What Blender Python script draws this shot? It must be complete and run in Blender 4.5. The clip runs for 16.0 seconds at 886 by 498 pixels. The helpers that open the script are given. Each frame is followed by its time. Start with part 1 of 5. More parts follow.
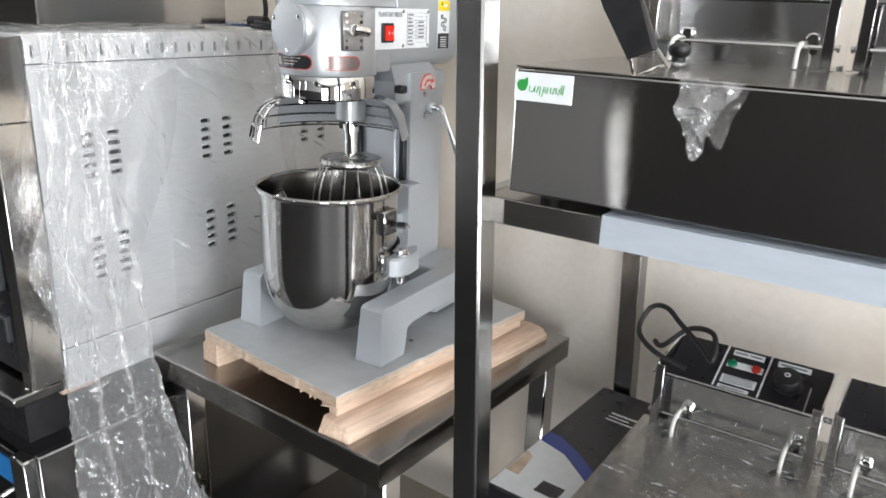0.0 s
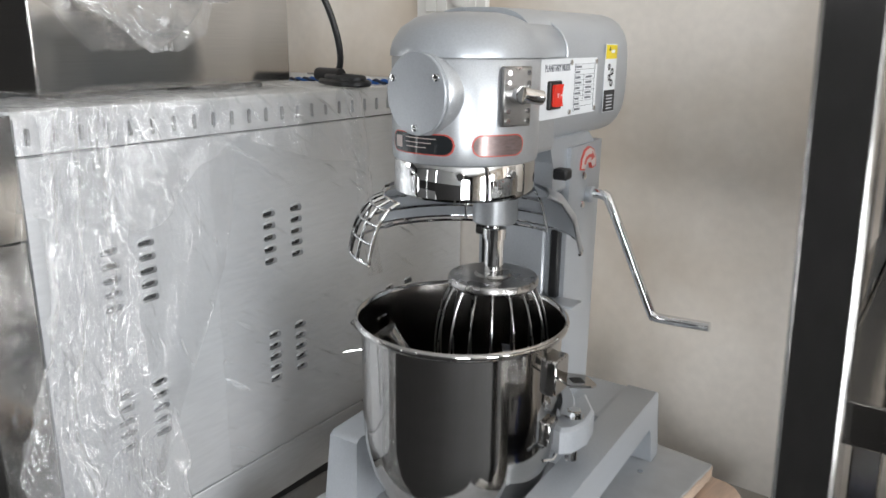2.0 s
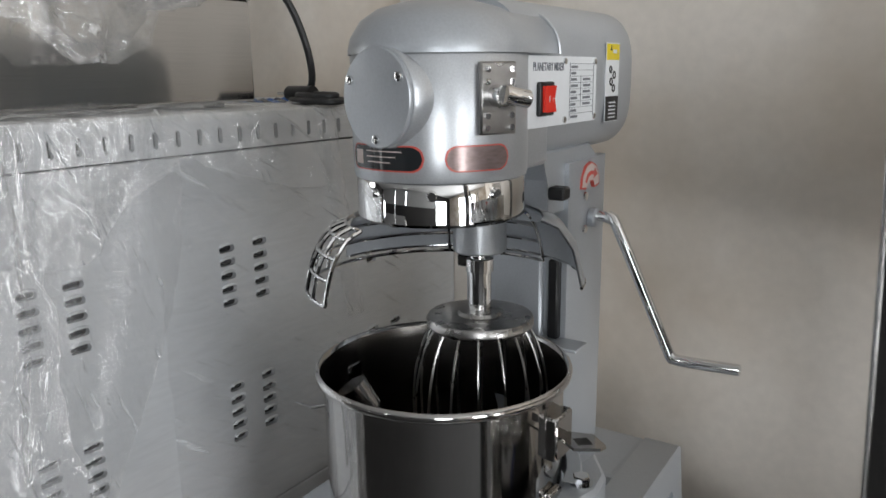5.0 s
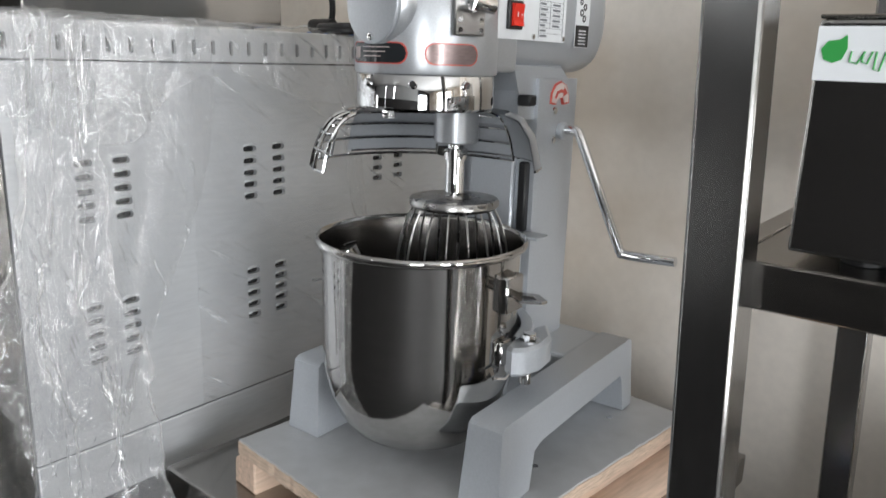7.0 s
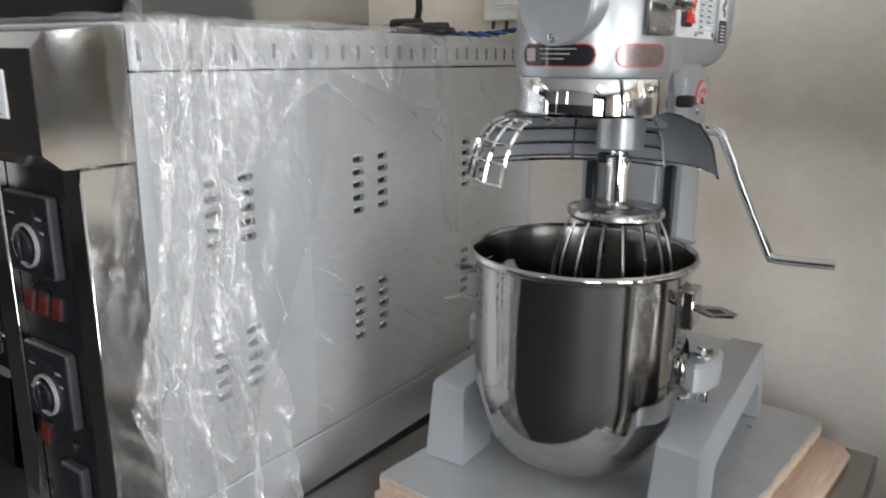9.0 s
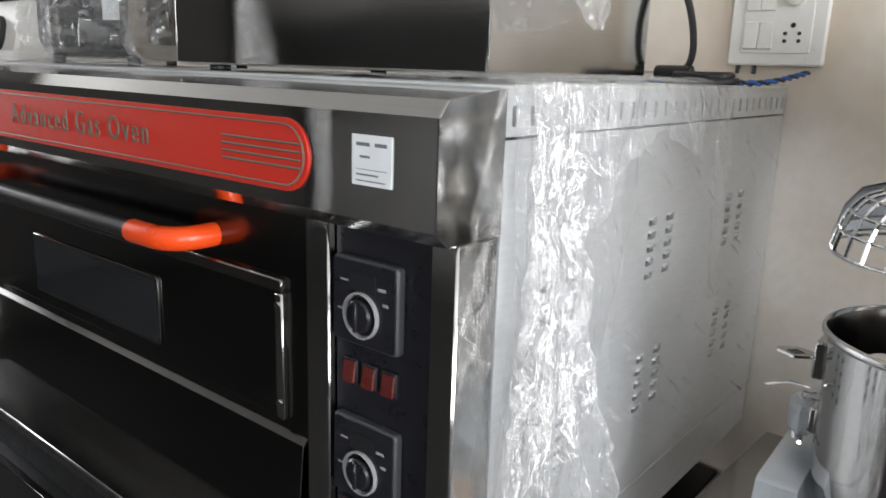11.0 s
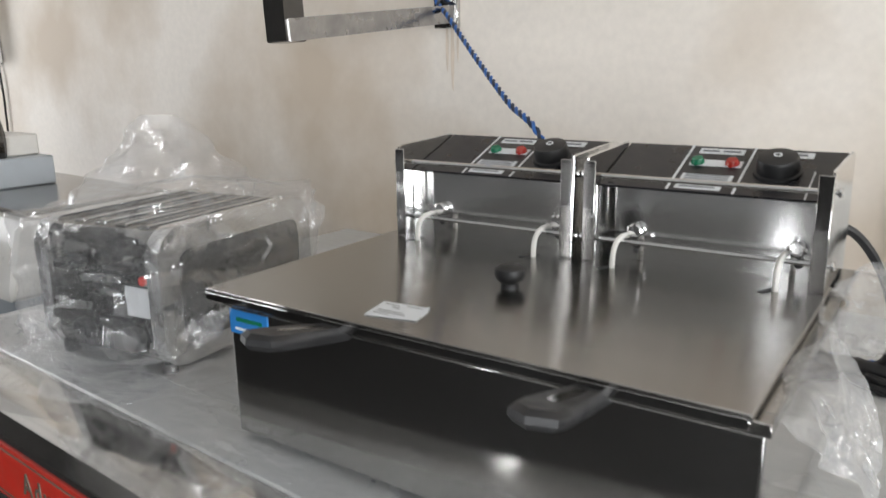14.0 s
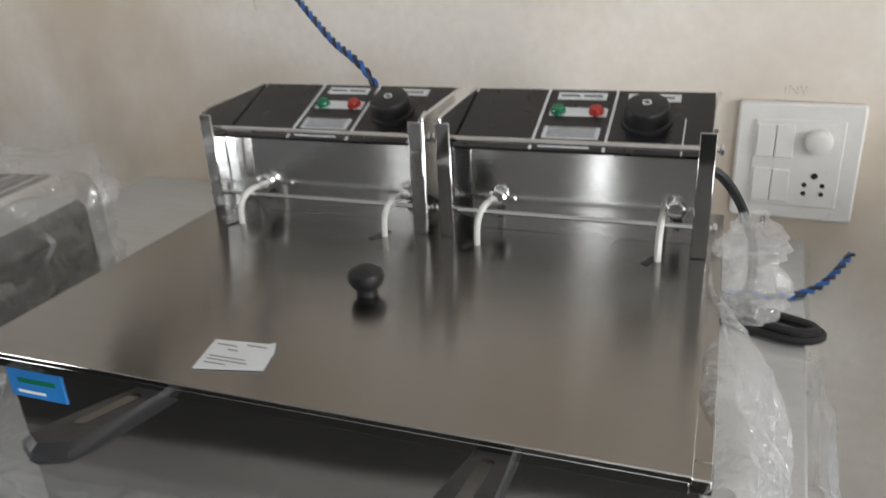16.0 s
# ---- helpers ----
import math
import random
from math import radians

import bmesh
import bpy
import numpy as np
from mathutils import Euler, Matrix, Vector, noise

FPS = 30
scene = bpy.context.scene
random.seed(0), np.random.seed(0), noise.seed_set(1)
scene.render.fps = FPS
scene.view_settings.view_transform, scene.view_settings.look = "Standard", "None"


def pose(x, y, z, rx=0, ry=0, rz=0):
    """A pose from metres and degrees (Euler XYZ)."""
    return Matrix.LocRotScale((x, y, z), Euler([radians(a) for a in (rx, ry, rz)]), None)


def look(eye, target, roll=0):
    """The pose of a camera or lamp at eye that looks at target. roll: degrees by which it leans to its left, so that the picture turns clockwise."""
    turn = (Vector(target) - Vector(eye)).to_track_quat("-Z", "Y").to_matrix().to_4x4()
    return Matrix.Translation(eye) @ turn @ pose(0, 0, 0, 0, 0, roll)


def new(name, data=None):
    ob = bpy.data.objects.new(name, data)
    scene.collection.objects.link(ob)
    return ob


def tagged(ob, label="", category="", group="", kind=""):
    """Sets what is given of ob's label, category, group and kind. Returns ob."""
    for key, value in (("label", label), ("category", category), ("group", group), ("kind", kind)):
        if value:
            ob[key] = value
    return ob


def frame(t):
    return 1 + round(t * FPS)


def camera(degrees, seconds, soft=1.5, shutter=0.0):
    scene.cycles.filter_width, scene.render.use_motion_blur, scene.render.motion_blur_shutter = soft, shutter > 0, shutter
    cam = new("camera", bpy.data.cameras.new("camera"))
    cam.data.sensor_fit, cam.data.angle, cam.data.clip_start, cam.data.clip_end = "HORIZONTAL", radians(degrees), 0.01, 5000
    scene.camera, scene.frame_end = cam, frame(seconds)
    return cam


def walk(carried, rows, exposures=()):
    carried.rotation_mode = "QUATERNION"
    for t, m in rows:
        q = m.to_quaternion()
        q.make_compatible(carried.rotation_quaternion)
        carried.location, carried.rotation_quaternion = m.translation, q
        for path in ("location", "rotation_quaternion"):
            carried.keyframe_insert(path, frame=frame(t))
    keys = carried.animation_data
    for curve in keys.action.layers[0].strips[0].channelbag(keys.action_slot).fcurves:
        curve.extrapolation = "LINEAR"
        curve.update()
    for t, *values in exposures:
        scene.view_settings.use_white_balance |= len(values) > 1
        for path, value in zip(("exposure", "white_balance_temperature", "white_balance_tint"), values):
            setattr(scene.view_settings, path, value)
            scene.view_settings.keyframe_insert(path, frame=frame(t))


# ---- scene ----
cam = camera(60.9, 16.0, shutter=0.4)

PATH = [
    (0, (1.201, -0.523, 1.416), (0.14, 1.055, 0.797), 2.1),
    (0.5, (1.127, -0.441, 1.423), (0.028, 1.122, 0.83), 1.5),
    (1, (0.985, -0.389, 1.425), (-0.147, 1.165, 0.877), 1.5),
    (1.5, (0.874, -0.35, 1.425), (-0.248, 1.216, 0.889), 1.1),
    (2, (0.787, -0.284, 1.427), (-0.308, 1.3, 0.886), 0.7),
    (2.5, (0.688, -0.2, 1.429), (-0.362, 1.417, 0.897), 0.5),
    (3, (0.65, -0.138, 1.442), (-0.364, 1.503, 0.914), 0.1),
    (3.2, (0.649, -0.121, 1.442), (-0.365, 1.524, 0.925), -0.1),
    (5.3, (0.767, -0.167, 1.378), (-0.38, 1.408, 0.926), -0.4),
    (5.5, (0.785, -0.175, 1.37), (-0.369, 1.393, 0.914), -0.1),
    (6, (0.817, -0.203, 1.358), (-0.334, 1.364, 0.89), 0.4),
    (6.5, (0.862, -0.238, 1.337), (-0.311, 1.314, 0.874), 1.1),
    (7, (0.884, -0.258, 1.319), (-0.303, 1.275, 0.829), 1.8),
    (7.5, (0.831, -0.295, 1.295), (-0.337, 1.23, 0.739), 1.8),
    (8, (0.788, -0.33, 1.272), (-0.356, 1.214, 0.718), 1.9),
    (8.5, (0.726, -0.342, 1.278), (-0.36, 1.251, 0.747), 1.4),
    (9, (0.662, -0.345, 1.323), (-0.427, 1.256, 0.822), 0.5),
    (9.5, (0.589, -0.391, 1.342), (-0.534, 1.196, 0.873), 0.7),
    (10, (0.521, -0.423, 1.336), (-0.662, 1.125, 0.883), 0.7),
    (10.2, (0.485, -0.434, 1.336), (-0.717, 1.099, 0.882), 0.9),
    (12.3, (0.267, -0.456, 1.485), (-0.965, 1.047, 1.012), 2.2),
    (12.5, (0.245, -0.439, 1.51), (-0.98, 1.072, 1.045), 2.1),
    (12.7, (0.218, -0.416, 1.544), (-1.006, 1.098, 1.085), 2.1),
    (13, (0.181, -0.379, 1.601), (-1.045, 1.129, 1.131), 1.7),
    (13.3, (0.146, -0.344, 1.64), (-1.089, 1.16, 1.18), 1.1),
    (13.5, (0.12, -0.315, 1.665), (-1.119, 1.184, 1.199), -0.6),
    (14, (0.038, -0.296, 1.719), (-1.166, 1.228, 1.241), -0.9),
    (14.5, (-0.028, -0.277, 1.765), (-1.11, 1.331, 1.272), -0.3),
    (15, (-0.047, -0.253, 1.771), (-1.05, 1.397, 1.25), -1.3),
    (15.5, (-0.04, -0.23, 1.788), (-0.946, 1.447, 1.183), -2.8),
    (16, (-0.058, -0.184, 1.772), (-0.825, 1.495, 1.002), -2.9),
]
walk(cam, [(t, look(eye, target, roll)) for t, eye, target, roll in PATH], exposures=((0.0, 0.50), (1.5, 0.34), (2.2, 0.12), (3.0, -0.38), (5.5, -0.30), (7.0, 0.03), (8.5, 0.12), (9.0, 0.04), (9.5, 0.02), (10.2, 0.18), (12.5, 0.58), (14.0, 0.44), (16.0, 0.25)))

# ---- world and light ----
world = bpy.data.worlds.new("world")
scene.world = world
world.use_nodes = True
wn = world.node_tree.nodes
sky = wn.new("ShaderNodeTexSky")
sky.sky_type = "NISHITA"
sky.sun_disc = False
sky.sun_elevation, sky.sun_rotation = radians(50), radians(200)
world.node_tree.links.new(sky.outputs[0], wn["Background"].inputs[0])
wn["Background"].inputs[1].default_value = 0.1


def area(name, place, target, sx, sy, power, colour):
    light = bpy.data.lights.new(name, "AREA")
    light.shape, light.size, light.size_y, light.energy, light.color = "RECTANGLE", sx, sy, power, colour
    ob = new(name, light)
    ob.matrix_world = look(place, target)
    return ob


# daylight through the shop's east side opening and the narrow gaps of the street front
area("daylight_and_fill", (4.4, -1.15, 1.45), (0.3, -0.6, 1.2), 1.7, 2.2, 150, (0.95, 0.975, 1.0))
# two fill lamps added for the back wall; no such windows are known
area("daylight_and_fill", (3.1, -3.55, 1.4), (0.6, 0.6, 1.3), 1.1, 2.0, 70, (0.95, 0.975, 1.0))
area("daylight_and_fill", (-4.45, -0.15, 1.7), (-0.6, 0.1, 1.6), 1.0, 1.5, 32, (0.97, 0.98, 1.0))
for gx, gw, z0, z1, radiance in ((-0.55, 0.06, 0.10, 0.80, 1.8), (-0.55, 0.09, 1.80, 2.75, 13.0), (-1.85, 0.035, 0.05, 1.74, 2.6), (-1.85, 0.06, 1.75, 2.75, 11.0), (-4.25, 0.035, 0.15, 2.50, 4.0)):
    area("daylight_and_fill", (gx, -3.62, (z0 + z1) / 2), (gx, 0, (z0 + z1) / 2), gw, z1 - z0, radiance * math.pi * gw * (z1 - z0), (0.95, 0.975, 1.0))


# ---- materials ----
def mat(name, base, rough=0.5, metal=0.0, var=0.12, scale=30.0, bump=0.0, stretch=(1, 1, 1), stain=0.0, stain_scale=3.0, stain_colour=None, stain_from=(0.48, 0.72), wave=0.0, rough_var=0.08, coat=0.0, aniso=0.0, grain=""):
    """Principled material with fine grain and a slower stain pattern, in object space."""
    m = bpy.data.materials.new(name)
    m.use_nodes = True
    n, l = m.node_tree.nodes, m.node_tree.links
    p = n["Principled BSDF"]
    p.inputs["Metallic"].default_value = metal
    p.inputs["Coat Weight"].default_value = coat
    p.inputs["Anisotropic"].default_value, p.inputs["Anisotropic Rotation"].default_value = aniso, 0.0 if grain else 0.25
    if grain:
        tg = n.new("ShaderNodeTangent")
        tg.direction_type, tg.axis = "RADIAL", grain
        l.new(tg.outputs[0], p.inputs["Tangent"])
    tc, mp = n.new("ShaderNodeTexCoord"), n.new("ShaderNodeMapping")
    mp.inputs["Scale"].default_value = stretch
    l.new(tc.outputs["Object"], mp.inputs[0])
    g, s = n.new("ShaderNodeTexNoise"), n.new("ShaderNodeTexNoise")
    g.inputs["Scale"].default_value, g.inputs["Detail"].default_value = scale, 6
    s.inputs["Scale"].default_value, s.inputs["Detail"].default_value = stain_scale, 5
    l.new(mp.outputs[0], g.inputs[0]), l.new(tc.outputs["Object"], s.inputs[0])
    ramp = n.new("ShaderNodeMapRange")
    for k, v in zip(("From Min", "From Max", "To Min", "To Max"), (0.3, 0.7, 1 - var, 1 + var)):
        ramp.inputs[k].default_value = v
    l.new(g.outputs[0], ramp.inputs[0])
    mul = n.new("ShaderNodeMix")
    mul.data_type, mul.blend_type = "RGBA", "MULTIPLY"
    mul.inputs[0].default_value = 1
    mul.inputs[6].default_value = (*base, 1)
    l.new(ramp.outputs[0], mul.inputs[7])
    out = mul.outputs[2]
    if stain:
        sr = n.new("ShaderNodeMapRange")
        sr.inputs["From Min"].default_value, sr.inputs["From Max"].default_value = stain_from
        sr.inputs["To Max"].default_value = stain
        l.new(s.outputs[0], sr.inputs[0])
        mx = n.new("ShaderNodeMix")
        mx.data_type = "RGBA"
        mx.inputs[7].default_value = (*(stain_colour or [c * 0.5 for c in base]), 1)
        l.new(sr.outputs[0], mx.inputs[0]), l.new(out, mx.inputs[6])
        out = mx.outputs[2]
    l.new(out, p.inputs["Base Color"])
    rr = n.new("ShaderNodeMapRange")
    for k, v in zip(("From Min", "From Max", "To Min", "To Max"), (0.3, 0.7, max(0.02, rough - rough_var), rough + rough_var)):
        rr.inputs[k].default_value = v
    l.new(s.outputs[0] if metal > 0.5 else g.outputs[0], rr.inputs[0])
    l.new(rr.outputs[0], p.inputs["Roughness"])
    if bump:
        b = n.new("ShaderNodeBump")
        b.inputs["Strength"].default_value, b.inputs["Distance"].default_value = bump, 0.002
        l.new(g.outputs[0], b.inputs["Height"]), l.new(b.outputs[0], p.inputs["Normal"])
        if wave:
            w = n.new("ShaderNodeBump")
            w.inputs["Strength"].default_value, w.inputs["Distance"].default_value = wave, 0.01
            soft = n.new("ShaderNodeTexNoise")
            soft.inputs["Scale"].default_value, soft.inputs["Detail"].default_value = 5.0, 1
            l.new(tc.outputs["Object"], soft.inputs[0]), l.new(soft.outputs[0], w.inputs["Height"]), l.new(w.outputs[0], b.inputs["Normal"])
    return m


def film(name, clear, gloss, milky, rough=0.06, scale=18.0, strength=0.6, stretch=(1, 1, 1), crease=0.5, turn=0.0):
    """Thin crinkled plastic film: mostly clear, glossy, with sharp creases and glints painted in as white specks."""
    m = bpy.data.materials.new(name)
    m.use_nodes = True
    n, l = m.node_tree.nodes, m.node_tree.links
    n.remove(n["Principled BSDF"])
    tc, mp = n.new("ShaderNodeTexCoord"), n.new("ShaderNodeMapping")
    mp.inputs["Scale"].default_value = stretch
    rot = n.new("ShaderNodeMapping")
    rot.inputs["Rotation"].default_value = (radians(turn), 0, 0)
    l.new(tc.outputs["Object"], rot.inputs[0])
    l.new(rot.outputs[0], mp.inputs[0])
    ridges = []
    for k, dist in ((1.0, 0.8), (2.6, 1.6)):
        g = n.new("ShaderNodeTexNoise")
        g.inputs["Scale"].default_value, g.inputs["Detail"].default_value, g.inputs["Distortion"].default_value = scale * k, 2, dist
        l.new(mp.outputs[0], g.inputs[0])
        a, s = n.new("ShaderNodeMath"), n.new("ShaderNodeMath")
        a.operation, s.operation = "SUBTRACT", "ABSOLUTE"
        a.inputs[1].default_value = 0.5
        l.new(g.outputs[0], a.inputs[0]), l.new(a.outputs[0], s.inputs[0])
        ridges.append((g, s))
    add = n.new("ShaderNodeMath")
    add.operation = "ADD"
    l.new(ridges[0][1].outputs[0], add.inputs[0])
    half = n.new("ShaderNodeMath")
    half.operation = "MULTIPLY"
    half.inputs[1].default_value = 0.4
    l.new(ridges[1][1].outputs[0], half.inputs[0]), l.new(half.outputs[0], add.inputs[1])
    b = n.new("ShaderNodeBump")
    b.inputs["Strength"].default_value, b.inputs["Distance"].default_value = strength, 0.03
    b.invert = True
    l.new(add.outputs[0], b.inputs["Height"])
    # white specks painted in for glints; crease sets their strength
    glint, fine = n.new("ShaderNodeTexNoise"), n.new("ShaderNodeMapping")
    fine.inputs["Scale"].default_value = (1, 1.5, 0.9)
    glint.inputs["Scale"].default_value, glint.inputs["Detail"].default_value = scale * 1.8, 3
    l.new(mp.outputs[0], fine.inputs[0]), l.new(fine.outputs[0], glint.inputs[0])
    line = n.new("ShaderNodeMapRange")
    for k, v in zip(("From Min", "From Max", "To Min", "To Max"), (0.60, 0.74, 0.0, crease)):
        line.inputs[k].default_value = v
    l.new(glint.outputs[0], line.inputs[0])
    patch = n.new("ShaderNodeMapRange")
    for k, v in zip(("From Min", "From Max", "To Min", "To Max"), (0.42, 0.62, 0.0, 1.0)):
        patch.inputs[k].default_value = v
    slow = n.new("ShaderNodeTexNoise")
    slow.inputs["Scale"].default_value = scale * 0.35
    l.new(mp.outputs[0], slow.inputs[0]), l.new(slow.outputs[0], patch.inputs[0])
    lm = n.new("ShaderNodeMath")
    lm.operation = "MULTIPLY_ADD"
    lm.inputs[2].default_value = milky
    l.new(line.outputs[0], lm.inputs[0]), l.new(patch.outputs[0], lm.inputs[1])
    tr, gl, df, d2 = n.new("ShaderNodeBsdfTransparent"), n.new("ShaderNodeBsdfGlossy"), n.new("ShaderNodeBsdfTranslucent"), n.new("ShaderNodeBsdfDiffuse")
    tr.inputs[0].default_value = (clear, clear, clear, 1)
    gl.inputs["Roughness"].default_value = rough
    gl.inputs[0].default_value = (1, 1, 1, 1)
    for d in (df, d2):
        d.inputs[0].default_value = (0.9, 0.91, 0.92, 1)
    l.new(b.outputs[0], gl.inputs["Normal"]), l.new(b.outputs[0], d2.inputs["Normal"])
    body, m1, m2 = n.new("ShaderNodeMixShader"), n.new("ShaderNodeMixShader"), n.new("ShaderNodeMixShader")
    body.inputs[0].default_value = 0.65
    l.new(df.outputs[0], body.inputs[1]), l.new(d2.outputs[0], body.inputs[2])
    l.new(lm.outputs[0], m1.inputs[0]), l.new(tr.outputs[0], m1.inputs[1]), l.new(body.outputs[0], m1.inputs[2])
    m2.inputs[0].default_value = gloss
    l.new(m1.outputs[0], m2.inputs[1]), l.new(gl.outputs[0], m2.inputs[2])
    l.new(m2.outputs[0], n["Material Output"].inputs[0])
    return m


M_WALL = mat("wall_paint", (0.815, 0.757, 0.688), 0.7, var=0.035, scale=60, bump=0.15, stain=0.85, stain_scale=2.0, stain_colour=(0.55, 0.45, 0.34), stain_from=(0.44, 0.66))
# west and south walls, out of view: a dim room's shade put into the colour
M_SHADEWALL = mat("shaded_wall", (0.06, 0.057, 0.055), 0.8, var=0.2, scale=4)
M_REFLECTOR = mat("pale_reflector", (0.32, 0.325, 0.33), 0.6, var=0.05, scale=4)
M_DARKWALL = mat("darkened_far_wall", (0.028, 0.027, 0.027), 0.8, var=0.2, scale=4)
M_CEIL = mat("ceiling_paint", (0.78, 0.78, 0.77), 0.8, var=0.04, scale=20)
# Near-black: the shade mirrored in the polished steel is put into the floor's colour.
M_FLOOR = mat("darkened_floor_tile", (0.022, 0.021, 0.020), 0.75, var=0.15, scale=14, stain=0.3)
M_STEEL = mat("brushed_steel", (0.56, 0.55, 0.535), 0.066, 1.0, var=0.07, scale=90, bump=0.012, stretch=(0.10, 0.10, 22), rough_var=0.015, aniso=1.0, wave=0.25)
# Lighter than the fryer body's steel: bright reflections put into the heads' colour.
M_HEAD = mat("satin_steel_brightened", (0.76, 0.76, 0.755), 0.13, 1.0, var=0.06, scale=90, bump=0.01, stretch=(0.10, 0.10, 22), rough_var=0.03, aniso=0.9, wave=0.2)
# Darker than the upright steel: dim overhead reflections are put into the colour.
M_STEELH = mat("brushed_steel_dimmed", (0.31, 0.297, 0.28), 0.16, 1.0, var=0.08, scale=90, bump=0.02, stretch=(0.10, 22, 1), rough_var=0.03, aniso=1.0, grain="X")
M_POST = mat("satin_steel", (0.32, 0.315, 0.31), 0.20, 1.0, var=0.10, scale=40, stretch=(6, 6, 1), rough_var=0.06)
M_TUBE = mat("polished_steel", (0.50, 0.49, 0.48), 0.07, 1.0, var=0.05, scale=40, stretch=(6, 6, 1), rough_var=0.03)
M_DULL = mat("dull_steel", (0.40, 0.39, 0.38), 0.30, 1.0, var=0.12, scale=40, rough_var=0.08, stain=0.3, stain_scale=30)
M_CHROME = mat("chrome", (0.72, 0.72, 0.72), 0.04, 1.0, var=0.02, scale=20, rough_var=0.02)
M_BOWL = mat("bowl_steel", (0.52, 0.51, 0.50), 0.08, 1.0, var=0.03, scale=30, stretch=(1, 1, 5), rough_var=0.02)
# Duller than the outside; the dark mirrored room is put into its colour.
M_BOWLIN = mat("shaded_bowl_steel", (0.20, 0.19, 0.18), 0.22, 1.0, var=0.08, scale=30, stretch=(1, 1, 8), rough_var=0.05)
M_GALV = mat("galvanised_sheet", (0.65, 0.665, 0.68), 0.42, 0.55, var=0.05, scale=25, bump=0.04, stretch=(1, 1, 8), stain=0.12, stain_scale=6)
M_TOPFILM = mat("dusty_film_steel", (0.60, 0.61, 0.61), 0.45, 0.35, var=0.08, scale=18, stretch=(1, 6, 1), stain=0.25, stain_scale=5, stain_colour=(0.72, 0.73, 0.73))
M_PAINT = mat("silver_grey_paint", (0.46, 0.485, 0.515), 0.33, 0.4, var=0.05, scale=420, bump=0.03, rough_var=0.05, stain=0.06, stain_scale=8)
M_PAINTD = mat("hammered_silver_paint", (0.52, 0.54, 0.565), 0.33, 0.6, var=0.07, scale=650, bump=0.0, rough_var=0.05)
M_BLACK = mat("black_plastic", (0.012, 0.012, 0.013), 0.46, var=0.2, scale=60)
M_BLACKP = mat("black_panel_print", (0.014, 0.014, 0.018), 0.32, var=0.15, scale=40)
M_DARKGLASS = mat("dark_glass", (0.018, 0.02, 0.022), 0.08, var=0.1, scale=10)
M_DARKSTEEL = mat("dark_mirror_steel", (0.125, 0.12, 0.115), 0.16, 1.0, var=0.06, scale=60, stretch=(10, 1, 1), rough_var=0.05)
M_RED = mat("red_enamel", (0.56, 0.026, 0.012), 0.45, var=0.06, scale=40)
M_ORANGE = mat("orange_plastic", (0.85, 0.075, 0.01), 0.3, var=0.05, scale=30)
M_REDL = mat("red_switch", (0.75, 0.03, 0.015), 0.25, var=0.05, scale=30)
M_REDP = mat("red_pilot_lamp", (0.42, 0.03, 0.02), 0.25, var=0.05, scale=30)
M_REDDIM = mat("dull_red_switch", (0.10, 0.016, 0.013), 0.3, var=0.05, scale=30)
M_GREENL = mat("green_lamp", (0.01, 0.16, 0.08), 0.2, var=0.05, scale=30)
M_WHITE = mat("white_plastic", (0.74, 0.72, 0.68), 0.35, var=0.03, scale=40, stain=0.06)
M_PAPER = mat("paper", (0.76, 0.78, 0.80), 0.6, var=0.03, scale=60)
M_INK = mat("grey_print", (0.16, 0.17, 0.19), 0.6, var=0.05)
M_PILL = mat("silvery_pink_label", (0.34, 0.26, 0.25), 0.25, 0.6, var=0.25, scale=120, stretch=(1, 1, 3))
M_GOLD = mat("dull_metal_letters", (0.20, 0.19, 0.15), 0.4, 0.5, var=0.08, scale=80)
M_PLY = mat("plywood_edge", (0.56, 0.43, 0.33), 0.75, var=0.25, scale=22, bump=0.4, stretch=(2, 2, 14), stain=0.35, stain_colour=(0.34, 0.22, 0.13))
M_PINE = mat("pine", (0.58, 0.43, 0.33), 0.7, var=0.2, scale=16, bump=0.3, stretch=(9, 0.8, 9), stain=0.3, stain_scale=9, stain_colour=(0.40, 0.24, 0.12))
M_GREYBOARD = mat("grey_painted_board", (0.52, 0.53, 0.54), 0.42, 0.25, var=0.06, scale=50, bump=0.06, stain=0.25, stain_scale=7, stain_colour=(0.22, 0.22, 0.22))
M_BLUE = mat("blue_label", (0.02, 0.19, 0.52), 0.35, var=0.05)
M_BLUEFILM = mat("pale_blue_film", (0.42, 0.46, 0.51), 0.4, var=0.05, scale=20, stretch=(1, 5, 5))
M_BLUEWIRE = mat("blue_wire", (0.02, 0.12, 0.42), 0.4, var=0.1)
M_DARKWIRE = mat("dark_wire", (0.02, 0.03, 0.06), 0.45, var=0.1)
M_YELLOW = mat("yellow_print", (0.80, 0.62, 0.02), 0.4, var=0.04)
M_GREEN = mat("green_print", (0.03, 0.30, 0.06), 0.4, var=0.06)
M_STICKER = mat("pale_pink_sticker", (0.62, 0.52, 0.49), 0.4, var=0.05)
M_OXRED = mat("red_print", (0.55, 0.09, 0.07), 0.4, var=0.05)
M_FRAME = mat("grey_plastic_frame", (0.055, 0.057, 0.06), 0.4, var=0.05)
M_RUST = mat("rust_run", (0.70, 0.61, 0.51), 0.75, var=0.12, scale=40, stretch=(4, 4, 0.6))
M_PENCIL = mat("pencil", (0.26, 0.24, 0.22), 0.7, var=0.1)
M_INK2 = mat("pale_print", (0.3, 0.3, 0.3), 0.5, var=0.05)
M_GREYBLUE = mat("pale_grey_enamel", (0.46, 0.50, 0.54), 0.4, var=0.04, stain=0.1)
